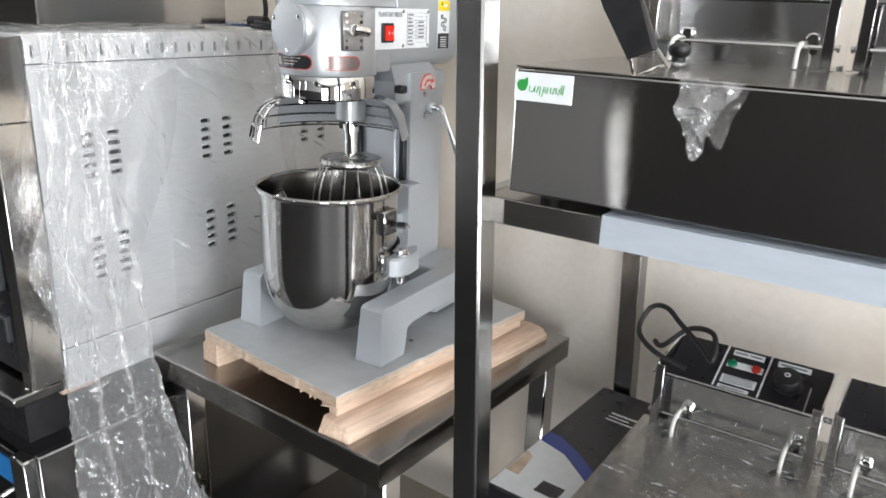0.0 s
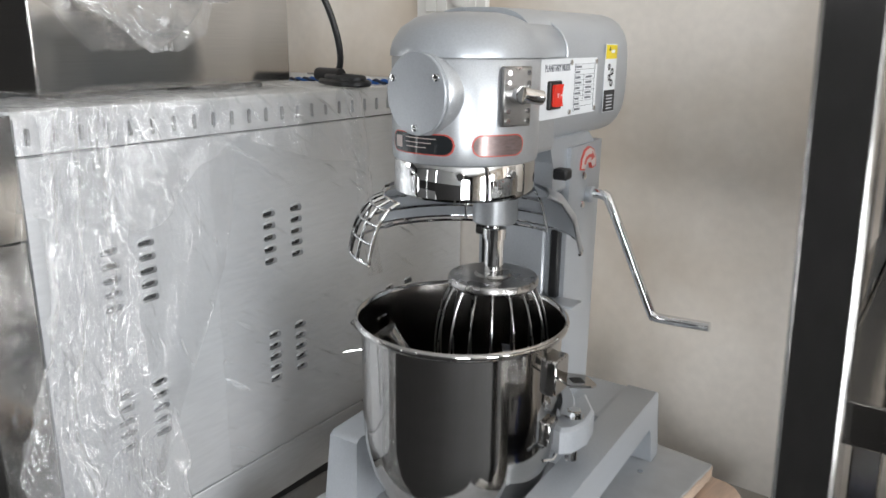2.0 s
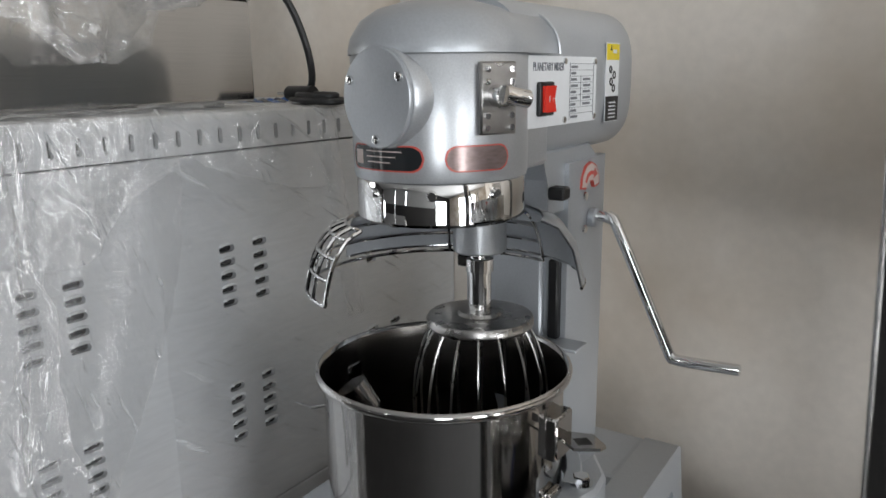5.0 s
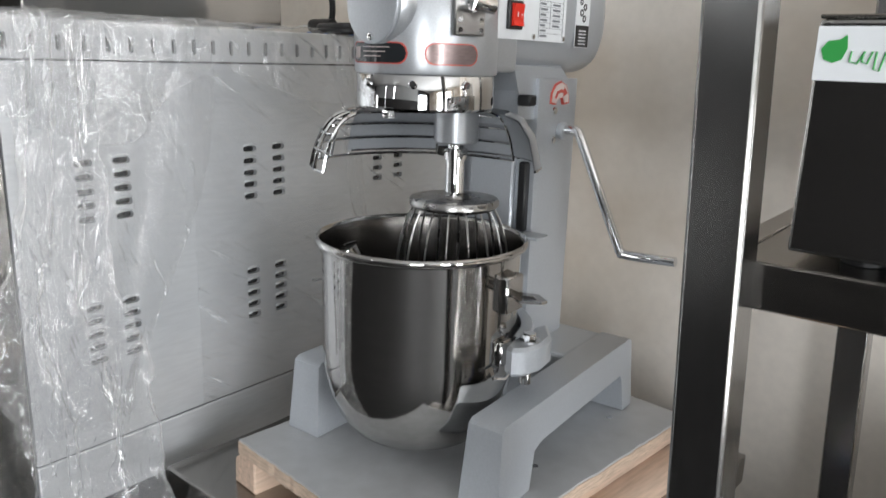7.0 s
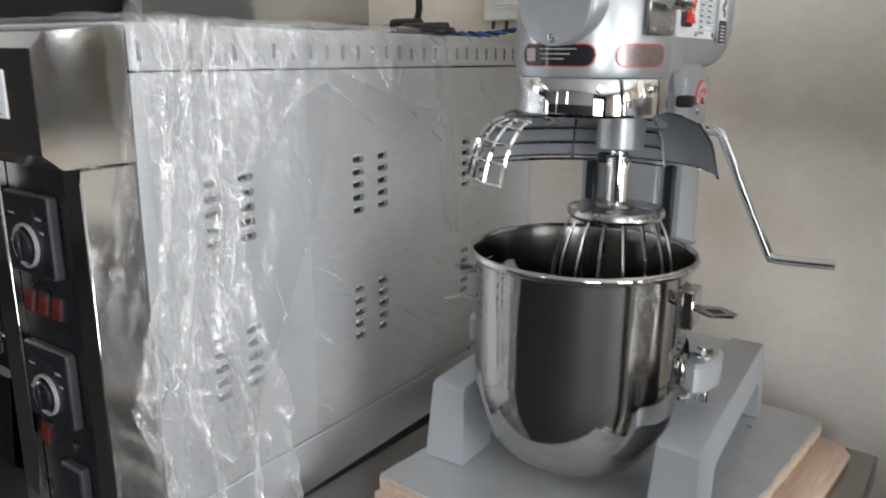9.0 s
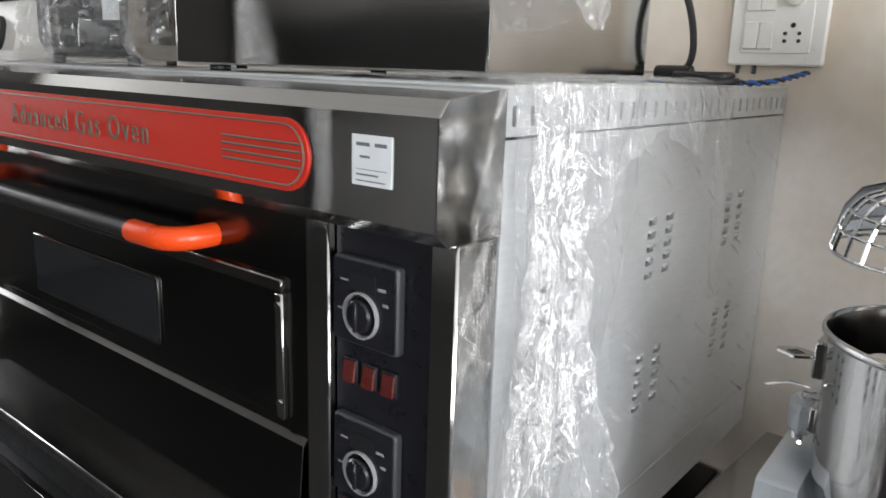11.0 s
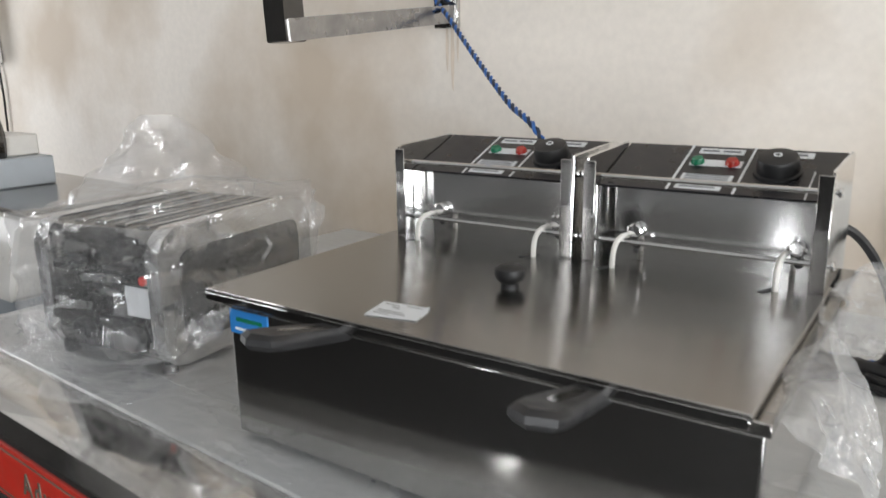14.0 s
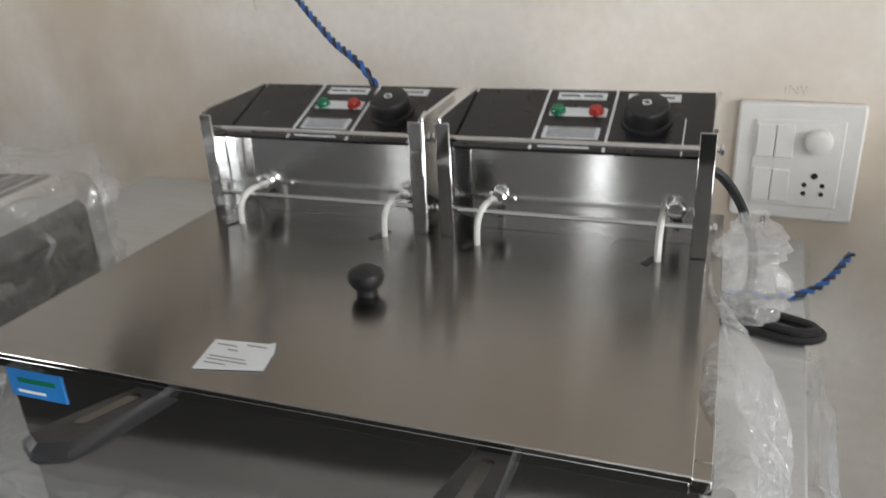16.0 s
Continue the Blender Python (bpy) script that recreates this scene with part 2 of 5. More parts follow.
M_BLUEB = mat("blue_print", (0.04, 0.07, 0.30), 0.35, var=0.05)
M_FILM = film("clear_film", 0.985, 0.085, 0.07, 0.10, 28, 0.50, (1, 2.2, 0.42), 0.85, -20)
M_FILM2 = film("tight_film", 0.985, 0.06, 0.03, 0.10, 14, 0.34, (1, 2.4, 0.5), 0.45, -58)
M_BUNCH = film("bunched_film", 0.97, 0.12, 0.20, 0.10, 30, 0.45, (1, 1.6, 0.5), 0.35, 10)
M_DRAPE = film("draped_film", 0.98, 0.06, 0.14, 0.12, 22, 0.35, (1, 1.8, 0.5), 0.30, -18)
M_BAG = film("crinkled_bag", 0.975, 0.13, 0.11, 0.08, 17, 0.36, (1, 1, 0.5), 0.50, 20)
M_BAGW = film("milky_bag", 0.95, 0.13, 0.20, 0.10, 26, 0.55, (1, 1, 1), 0.35)


# ---- mesh helpers ----
def link_mesh(name, bm, material, smooth=40):
    bmesh.ops.recalc_face_normals(bm, faces=bm.faces[:])
    layer = bm.faces.layers.int.get("plane")
    planes = [f[layer] for f in bm.faces] if layer else []
    me = bpy.data.meshes.new(name)
    bm.to_mesh(me)
    bm.free()
    me.materials.append(material)
    if smooth:
        me.shade_smooth()
        me.set_sharp_from_angle(angle=radians(smooth))
        for poly, plane in zip(me.polygons, planes):
            poly.use_smooth = not plane
    return me


def part(name, bm, material, parent, label="", smooth=40):
    ob = new(name, link_mesh(name, bm, material, smooth))
    ob.parent = parent
    if label:
        ob["label"] = label
    return ob


def thing(name, label, category, m=None, group="", kind=""):
    ob = new(name)
    ob.empty_display_size = 0.05
    if m is not None:
        ob.matrix_world = m
    return tagged(ob, label, category, group, kind)


def solid(name, bm, material, label, category, kind="", m=None, smooth=40, group=""):
    ob = new(name, link_mesh(name, bm, material, smooth))
    if m is not None:
        ob.matrix_world = m
    return tagged(ob, label, category, group, kind)


def box(x0, x1, y0, y1, z0, z1, bevel=0.0, seg=1, bm=None):
    bm = bm or bmesh.new()
    r = bmesh.ops.create_cube(bm, size=1.0)
    vs = r["verts"]
    for v in vs:
        v.co = Vector((x0 + (v.co.x + 0.5) * (x1 - x0), y0 + (v.co.y + 0.5) * (y1 - y0), z0 + (v.co.z + 0.5) * (z1 - z0)))
    if bevel:
        es = list({e for v in vs for e in v.link_edges})
        bmesh.ops.bevel(bm, geom=es, offset=bevel, segments=seg, affect="EDGES", profile=0.5)
        layer = bm.faces.layers.int.get("plane") or bm.faces.layers.int.new("plane")
        bm.normal_update()
        for f in bm.faces:
            if max(abs(c) for c in f.normal) > 0.9995:
                f[layer] = 1
    return bm


def lathe(profile, seg=40, m=None, bm=None, a0=0.0, a1=360.0, caps=False):
    """Profile of (r, z) turned about z."""
    bm = bm or bmesh.new()
    m = m or Matrix()
    full = abs(a1 - a0) >= 359.9
    n = seg if full else seg + 1
    rings = []
    for r, z in profile:
        if r < 1e-6:
            rings.append([bm.verts.new(m @ Vector((0, 0, z)))])
            continue
        rings.append([bm.verts.new(m @ Vector((r * math.cos(radians(a0 + (a1 - a0) * i / seg)), r * math.sin(radians(a0 + (a1 - a0) * i / seg)), z))) for i in range(n)])
    for a, b in zip(rings, rings[1:]):
        for i in range(seg):
            j = (i + 1) % n
            if len(a) == 1 and len(b) == 1:
                continue
            if len(a) == 1:
                bm.faces.new((a[0], b[i], b[j]))
            elif len(b) == 1:
                bm.faces.new((a[i], b[0], a[j]))
            else:
                bm.faces.new((a[i], b[i], b[j], a[j]))
    return bm


def disc(r, z0, z1, seg=32, m=None, bm=None, bevel=0.0):
    b = bevel
    return lathe([(0, z0), (r - b, z0), (r, z0 + b), (r, z1 - b), (r - b, z1), (0, z1)] if b else [(0, z0), (r, z0), (r, z1), (0, z1)], seg, m, bm)


def tube(points, r, seg=8, bm=None, closed=False, round_step=0):
    """A round bar swept along points."""
    bm = bm or bmesh.new()
    pts = [Vector(p) for p in points]
    if round_step:
        pts = smooth_path(pts, round_step)
    n = len(pts)
    prev, rings = None, []
    for i, p in enumerate(pts):
        a, b = pts[(i - 1) % n] if (i or closed) else p, pts[(i + 1) % n] if (i < n - 1 or closed) else p
        d = (b - a).normalized()
        if prev is None:
            u = d.cross(Vector((0, 0, 1)))
            if u.length < 0.1:
                u = d.cross(Vector((1, 0, 0)))
            u.normalize()
        else:
            u = (prev - d * prev.dot(d)).normalized()
        prev = u
        w = d.cross(u)
        rings.append([bm.verts.new(p + r * (math.cos(2 * math.pi * k / seg) * u + math.sin(2 * math.pi * k / seg) * w)) for k in range(seg)])
    for i in range(n if closed else n - 1):
        a, b = rings[i], rings[(i + 1) % n]
        for k in range(seg):
            bm.faces.new((a[k], a[(k + 1) % seg], b[(k + 1) % seg], b[k]))
    if not closed:
        bm.faces.new(rings[0][::-1]), bm.faces.new(rings[-1])
    return bm


def smooth_path(pts, step=6):
    """Catmull-Rom through the points."""
    out = []
    for i in range(len(pts) - 1):
        p0, p1, p2, p3 = pts[max(i - 1, 0)], pts[i], pts[i + 1], pts[min(i + 2, len(pts) - 1)]
        for k in range(step):
            t = k / step
            out.append(0.5 * ((2 * p1) + (p2 - p0) * t + (2 * p0 - 5 * p1 + 4 * p2 - p3) * t * t + (3 * p1 - p0 - 3 * p2 + p3) * t ** 3))
    out.append(pts[-1])
    return out


def prism(outline, d0, d1, axis="x", bevel=0.0, bm=None, m=None):
    """A flat outline given in the two other axes, drawn out along axis from d0 to d1."""
    bm = bm or bmesh.new()
    put = {"x": lambda a, b, d: (d, a, b), "y": lambda a, b, d: (a, d, b), "z": lambda a, b, d: (a, b, d)}[axis]
    m = m or Matrix()
    lo = [bm.verts.new(m @ Vector(put(a, b, d0))) for a, b in outline]
    hi = [bm.verts.new(m @ Vector(put(a, b, d1))) for a, b in outline]
    n = len(lo)
    fs = [bm.faces.new(lo[::-1]), bm.faces.new(hi)]
    for i in range(n):
        fs.append(bm.faces.new((lo[i], lo[(i + 1) % n], hi[(i + 1) % n], hi[i])))
    if bevel:
        es = list({e for f in fs[:2] for e in f.edges})
        bmesh.ops.bevel(bm, geom=es, offset=bevel, segments=1, affect="EDGES")
    return bm


def stadium(cx, cy, hw, hh, n=5):
    """A rounded slot outline, longer along its first axis when hw > hh."""
    pts = []
    r = min(hw, hh)
    for k in range(4 * n):
        a = 2 * math.pi * (k + 0.5) / (4 * n)
        c, s = math.cos(a), math.sin(a)
        pts.append((cx + r * c + math.copysign(hw - r, c), cy + r * s + math.copysign(hh - r, s)))
    return pts


def pill(a0, a1, b0, b1, r=None, n=4):
    """Rounded rectangle outline."""
    r = r or min(a1 - a0, b1 - b0) / 2 - 1e-4
    pts = []
    for cx, cy, st in ((a1 - r, b0 + r, -90), (a1 - r, b1 - r, 0), (a0 + r, b1 - r, 90), (a0 + r, b0 + r, 180)):
        for k in range(n + 1):
            a = radians(st + 90 * k / n)
            pts.append((cx + r * math.cos(a), cy + r * math.sin(a)))
    return pts


def panel_with_holes(y0, y1, z0, z1, holes, x, depth):
    """A sheet in the y-z plane with real slots, their rims turned inwards."""
    bm = bmesh.new()
    edges, rims = [], []
    for loop in [[(y0, z0), (y1, z0), (y1, z1), (y0, z1)]] + holes:
        vs = [bm.verts.new((x, a, b)) for a, b in loop]
        es = [bm.edges.new((vs[i], vs[(i + 1) % len(vs)])) for i in range(len(vs))]
        edges += es
        rims.append(vs)
    bmesh.ops.triangle_fill(bm, use_beauty=True, use_dissolve=False, edges=edges)
    for vs in rims:
        back = [bm.verts.new((x - depth, v.co.y, v.co.z)) for v in vs]
        for i in range(len(vs)):
            j = (i + 1) % len(vs)
            bm.faces.new((vs[i], vs[j], back[j], back[i]))
    return bm


def text_mesh(name, body, size, material, parent, m, extrude=0.0006, bold=0.0, align="CENTER", spacing=1.0):
    cu = bpy.data.curves.new(name, "FONT")
    cu.body, cu.size, cu.extrude, cu.offset, cu.align_x, cu.align_y = body, size, extrude, bold, align, "CENTER"
    cu.space_character = spacing
    tmp = new("letters", cu)
    me = bpy.data.meshes.new_from_object(tmp.evaluated_get(bpy.context.evaluated_depsgraph_get()))
    bpy.data.objects.remove(tmp)
    me.materials.clear()
    me.materials.append(material)
    ob = new(name, me)
    ob.parent = parent
    ob.matrix_basis = m
    return ob


def bars(rows, material, name, parent, axis="x", d=0.0, thick=0.0004):
    """Plain print bars (a0, a1, b0, b1) on a flat face."""
    if name != "rating_print" and len(rows) > 1:
        return [bars([r], material, name, parent, axis, d, thick) for r in rows]
    bm = bmesh.new()
    for a0, a1, b0, b1 in rows:
        prism([(a0, b0), (a1, b0), (a1, b1), (a0, b1)], d, d + thick, axis, bm=bm)
    return part(name, bm, material, parent, smooth=0)


def crumple(nx, ny, place, seed, amount, scale=9.0, stretch=(1, 1, 1)):
    """A crumpled sheet: place(u, v) gives the plain surface point and its outward way."""
    bm = bmesh.new()
    off = Vector((seed * 7.3, seed * 3.1, seed * 1.7))
    rows = []
    for j in range(ny + 1):
        row = []
        for i in range(nx + 1):
            p, d, k = place(i / nx, j / ny)
            p, d = Vector(p), Vector(d)
            q = Vector([c * s for c, s in zip(p, stretch)]) * scale + off
            f = 1 - abs(noise.noise(q)) * 2.2
            f += 0.5 * (1 - abs(noise.noise(q * 2.3 + Vector((9, 4, 1)))) * 2.2)
            f += 0.25 * noise.noise(q * 5.0)
            side = Vector((noise.noise(q + Vector((3, 8, 5))), noise.noise(q + Vector((6, 1, 9))), noise.noise(q + Vector((2, 2, 7)))))
            row.append(bm.verts.new(p + d * amount * k * max(f, -0.3) + side * amount * k * 0.5))
        rows.append(row)
    for j in range(ny):
        for i in range(nx):
            bm.faces.new((rows[j][i], rows[j][i + 1], rows[j + 1][i + 1], rows[j + 1][i]))
    return bm


# ---- the room ----
WALL_Y = 0.918
solid("floor", box(-4.5, 4.5, -3.6, 1.1, -0.1, 0.0), M_FLOOR, "tiled shop floor, darkened to near-black for the steel's reflections", "floor", "structure")
solid("ceiling", box(-4.5, 4.5, -3.6, 1.1, 2.9, 3.0), M_CEIL, "plain white shop ceiling", "ceiling", "structure")
solid("wall_north", box(-4.5, 4.5, WALL_Y, 1.1, 0.0, 2.9), M_WALL, "cream painted wall with scuffs and stains", "wall", "structure")
bm = box(4.5, 4.65, -3.6, -2.0, 0.0, 2.9)
box(4.5, 4.65, -0.3, 1.1, 0.0, 2.9, bm=bm), box(4.5, 4.65, -2.0, -0.3, 2.55, 2.9, bm=bm), box(4.5, 4.65, -2.0, -0.3, 0.0, 0.35, bm=bm)
solid("wall_east", bm, M_WALL, "cream side wall with one wide opening", "wall", "structure")
bm = box(-4.65, -4.5, -3.6, -0.68, 0.0, 2.9)
box(-4.65, -4.5, 0.38, 1.1, 0.0, 2.9, bm=bm), box(-4.65, -4.5, -0.68, 0.38, 2.48, 2.9, bm=bm), box(-4.65, -4.5, -0.68, 0.38, 0.0, 0.92, bm=bm)
solid("wall_west", bm, M_SHADEWALL, "side wall darkened for a dim room, with one added window opening", "wall", "structure")
bm = bmesh.new()
gaps = [(-4.275, -4.225, 0.14, 2.52), (-1.885, -1.815, 0.04, 2.78), (-0.605, -0.495, 0.09, 2.78), (2.5, 3.7, 0.35, 2.45)]
x = -4.5
for a, b, z0, z1 in gaps + [(4.5, 4.5, 0, 0)]:
    box(x, a, -3.75, -3.6, 0, 2.9, bm=bm)
    x = b
for a, b, z0, z1 in gaps:
    box(a, b, -3.75, -3.6, z1, 2.9, bm=bm)
    box(a, b, -3.75, -3.6, 0, z0, bm=bm)
box(-0.605, -0.495, -3.75, -3.6, 0.82, 1.78, bm=bm)
solid("wall_south", bm, M_DARKWALL, "shop wall darkened for a dim room, with narrow street gaps and an added window", "wall", "structure")
# unseen pale panels added to brighten what the fryer steel reflects
bm = box(-4.21, -1.90, -3.598, -3.585, 0.0, 1.05)
box(-1.80, -0.62, -3.598, -3.585, 0.0, 1.05, bm=bm)
for x0, x1 in ((-4.21, -1.90), (-1.80, -0.62), (-0.48, 2.4)):
    box(x0, x1, -3.598, -3.585, 1.75, 2.9, bm=bm)
solid("reflector_panel", bm, M_REFLECTOR, "added pale reflector panels low down and above head height", "wall", "structure")


# ---- the gas oven ----
OW, OT = 1.20, 1.345
oven = thing("gas_oven", "stainless single-deck gas oven with red name banner, partly wrapped in plastic", "oven")
part("body", box(-OW + 0.004, -0.03, 0.10, 0.912, 0.765, OT - 0.012), M_BLACK, oven, "dark oven carcass")
holes = [stadium(0.106 + 0.0292 * i, 1.3235, 0.0032, 0.0095) for i in range(28)]
part("vent_strip", panel_with_holes(0.094, 0.914, 1.3055, OT - 0.002, holes, 0.001, 0.006), M_GALV, oven, "slotted galvanised strip", smooth=30)
holes = []
for y in (0.181, 0.229, 0.424, 0.476, 0.692, 0.745):
    for zt in (1.185, 1.0035):
        holes += [stadium(y, zt - 0.0172 * k, 0.0115, 0.0042) for k in range(5)]
part("side_panel", panel_with_holes(0.094, 0.914, 0.822, 1.3025, holes, 0.0, 0.007), M_GALV, oven, "galvanised side panel with louvre slots", smooth=30)
lip_mesh = link_mesh("louvre_lip", lathe([(0.0118, 0.0), (0.0105, 0.0026), (0.0085, 0.0034)], 10, Euler((radians(90), 0, radians(90))).to_matrix().to_4x4() @ Matrix.Diagonal((1, 0.34, 1, 1)), None, 0, 180), M_GALV)
for hole in holes:
    lip = new("louvre_lip", lip_mesh)
    lip.parent = oven
    lip.location = (0.0002, sum(a for a, b in hole) / len(hole), sum(b for a, b in hole) / len(hole) + 0.0042)
part("skirt", box(-0.012, -0.001, 0.094, 0.914, 0.742, 0.8185, 0.0015), M_GALV, oven, "galvanised lower skirt")
part("skirt_seam", box(-0.012, -0.0035, 0.094, 0.914, 0.8188, 0.8218), M_BLACK, oven)
part("front_post", box(-0.030, 0.0, 0.034, 0.0925, 0.765, 1.2175, 0.002), M_STEEL, oven, "stainless corner post")
part("top", box(-OW, 0.0, 0.088, 0.914, OT - 0.004, 1.350, 0.002), M_TOPFILM, oven, "top sheet under dusty protective film")
hood_outline = [(0.0, 1.233), (0.0, 1.325), (0.013, 1.339), (0.090, 1.3475), (0.0915, 1.3475), (0.0915, 1.2185), (0.017, 1.2185)]
hood = part("hood", prism(hood_outline, -OW, 0.003, "x", 0.0008), M_STEEL, oven, "stainless front hood", smooth=20)
# red banner with raised letters
banner = part("banner", prism(pill(-1.053, -0.147, 1.246, 1.314, 0.033, 8), -0.0022, 0.0, "y", 0.0006), M_RED, oven, "red enamel name banner")
part("trim_line", tube([(a, -0.0028, b) for a, b in pill(-1.047, -0.153, 1.2515, 1.3085, 0.028, 10)], 0.0011, 5, closed=True), M_GOLD, banner)
for k in range(4):
    z = 1.2688 + 0.0075 * k
    part("trim_line", tube([(-0.278, -0.0028, z), (-0.158, -0.0028, z)], 0.0013, 5), M_GOLD, banner)
    part("trim_line", tube([(-1.042, -0.0028, z), (-0.922, -0.0028, z)], 0.0013, 5), M_GOLD, banner)
text_mesh("lettering", "Advanced Gas Oven", 0.040, M_GOLD, banner, pose(-0.600, -0.0024, 1.281, 90, 0, 0) @ Matrix.Diagonal((0.84, 1, 1, 1)), 0.0012, 0.0, spacing=1.32)["kind"] = "stuff"
lab = part("maker_label", box(-0.0915, -0.045, -0.0012, -0.0002, 1.2635, 1.3065), M_PAPER, oven, "small white spec label")
rows = [(-0.086, -0.070, 1.297, 1.3), (-0.064, -0.050, 1.297, 1.3), (-0.082, -0.07, 1.287, 1.289), (-0.086, -0.05, 1.277, 1.2775), (-0.086, -0.06, 1.272, 1.2735), (-0.086, -0.052, 1.267, 1.268)]
bars(rows, M_INK, "print", lab, "y", -0.0017)
# front below the hood
FY = 0.050
part("front_frame", box(-OW, -0.168, FY + 0.002, 0.10, 0.765, 1.2182), M_DARKSTEEL, oven, "dark reflecting front frame")
part("control_panel", box(-0.166, -0.0305, FY, 0.10, 0.775, 1.2182), M_BLACKP, oven, "black control panel")
part("panel_edge", box(-0.203, -0.168, FY - 0.010, FY + 0.0015, 0.765, 1.2182, 0.002), M_STEEL, oven, "brushed upright strip")


def controller(zc, parent):
    c = part("temperature_controller", prism(pill(-0.160, -0.072, zc - 0.044, zc + 0.044, 0.005), FY - 0.011, FY, "y", 0.002), M_FRAME, parent, "grey framed dial controller")
    part("face", prism(pill(-0.1575, -0.0750, zc - 0.0412, zc + 0.0412, 0.003), FY - 0.0125, FY - 0.0105, "y"), M_BLACKP, c)
    part("display", box(-0.134, -0.100, FY - 0.0132, FY - 0.0124, zc + 0.013, zc + 0.031), M_DARKGLASS, c)
    ringm = pose(-0.118, FY - 0.0125, zc - 0.011, 90, 0, 0)
    part("dial_ring", lathe([(0.0235, 0), (0.0235, 0.0035), (0.0218, 0.0042), (0.0205, 0.0)], 36, ringm), M_INK2, c)
    k = disc(0.0165, 0, 0.007, 28, ringm, bevel=0.002)
    box(-0.1205, -0.1155, FY - 0.0235, FY - 0.0195, zc - 0.026, zc + 0.004, 0.001, bm=k)
    part("knob", k, M_BLACKP, c)
    rr = [(-0.147, -0.137, zc + 0.02, zc + 0.022), (-0.096, -0.086, zc + 0.018, zc + 0.021), (-0.151, -0.144, zc - 0.01, zc - 0.008), (-0.090, -0.083, zc + 0.004, zc + 0.007)]
    for r in rr:
        bars([r], M_INK2, "mark", c, "y", FY - 0.0131)
    return c


controller(1.139, oven)
controller(0.971, oven)
for x, z in ((-0.142, 1.062), (-0.115, 1.062), (-0.088, 1.062), (-0.146, 0.903)):
    sw = part("rocker_switch", prism(pill(x - 0.0105, x + 0.0105, z - 0.0135, z + 0.0135, 0.002), FY - 0.0055, FY + 0.0005, "y", 0.001), M_BLACKP, oven)
    part("rocker", prism([(FY - 0.009, z - 0.011), (FY - 0.006, z + 0.011), (FY - 0.002, z + 0.011), (FY - 0.002, z - 0.011)], x - 0.0085, x + 0.0085, "x", 0.0008), M_REDDIM, sw, "dull red rocker")
part("reset_button", disc(0.007, 0, 0.006, 20, pose(-0.094, FY + 0.0002, 0.900, 90, 0, 0), bevel=0.001), M_BLACK, oven)
tm = part("timer", prism(pill(-0.114, -0.072, 0.832, 0.880, 0.003), FY - 0.0105, FY, "y", 0.0015), M_FRAME, oven, "small framed timer")
part("timer_face", box(-0.109, -0.077, FY - 0.012, FY - 0.0104, 0.837, 0.875), M_BLACKP, tm)
# door with window and handle
door = part("door", prism([(FY + 0.002, 0.968), (FY - 0.004, 0.975), (FY - 0.004, 1.128), (FY + 0.001, 1.134), (FY + 0.012, 1.134), (FY + 0.012, 0.968)], -1.15, -0.250, "x", 0.001), M_DARKSTEEL, oven, "dark mirror-finish drop door", smooth=20)
part("door_edge", box(-1.15, -0.2495, FY - 0.0052, FY + 0.003, 1.120, 1.1355, 0.002), M_STEELH, door, "bright folded edge")
part("door_edge", box(-0.262, -0.2485, FY - 0.0055, FY + 0.003, 0.97, 1.119, 0.002), M_STEEL, door, "bright folded edge")
part("window_frame", prism(pill(-0.868, -0.499, 0.993, 1.088, 0.006), FY - 0.0075, FY - 0.0042, "y", 0.001), M_STEELH, door)
part("window", prism(pill(-0.862, -0.505, 0.999, 1.082, 0.004), FY - 0.0082, FY - 0.0076, "y"), M_DARKGLASS, door, "dark glass window")
for z in (1.105, 0.99):
    part("hinge_screw", disc(0.004, 0, 0.002, 12, pose(-0.2555, FY - 0.0055, z, 90, 0, 0)), M_CHROME, door)
handle = part("handle", tube([(-0.975, 0.002, 1.160), (-0.465, 0.002, 1.160)], 0.0115, 14), M_BLACK, oven, "black bar handle")
for s, x in ((1, -0.44), (-1, -1.0)):
    part("handle_end", tube([(x - s * 0.035, 0.002, 1.160), (x, 0.001, 1.1605), (x + s * 0.03, 0.003, 1.161), (x + s * 0.05, 0.015, 1.162), (x + s * 0.058, 0.032, 1.163), (x + s * 0.06, FY + 0.004, 1.164)], 0.0145, 14, round_step=5), M_ORANGE, handle, "glossy orange end cap")
part("lower_panel", prism([(FY + 0.004, 0.958), (FY - 0.006, 0.951), (FY - 0.016, 0.84), (FY - 0.004, 0.83), (FY + 0.004, 0.83)], -1.16, -0.215, "x", 0.001), M_DARKSTEEL, oven, "polished lower front panel", smooth=20)
part("side_tab", box(-1.10, -1.085, FY - 0.03, FY - 0.016, 0.83, 0.955, 0.001), M_STEEL, oven, "bright upright tab")
part("bottom_ledge", box(-OW, 0.0, 0.0, 0.09, 0.745, 0.7645, 0.003), M_POST, oven, "folded steel bottom ledge")

# second unit that carries the oven
stand = thing("lower_oven", "dark steel unit with blue sticker carrying the gas oven", "oven")
part("side", box(-0.03, -0.016, 0.032, 0.905, 0.02, 0.628, 0.003), M_POST, stand, "dark steel side sheet")
part("body", box(-OW, -0.031, 0.03, 0.905, 0.02, 0.628), M_BLACK, stand)
part("front", box(-OW, -0.06, 0.016, 0.0295, 0.02, 0.628, 0.002), M_DARKSTEEL, stand)
part("sticker", box(-0.19, -0.07, 0.0135, 0.0158, 0.56, 0.61), M_BLUE, stand, "blue sticker")
part("corner_post", box(-0.058, -0.012, 0.004, 0.0295, 0.02, 0.634, 0.003), M_STEEL, stand)
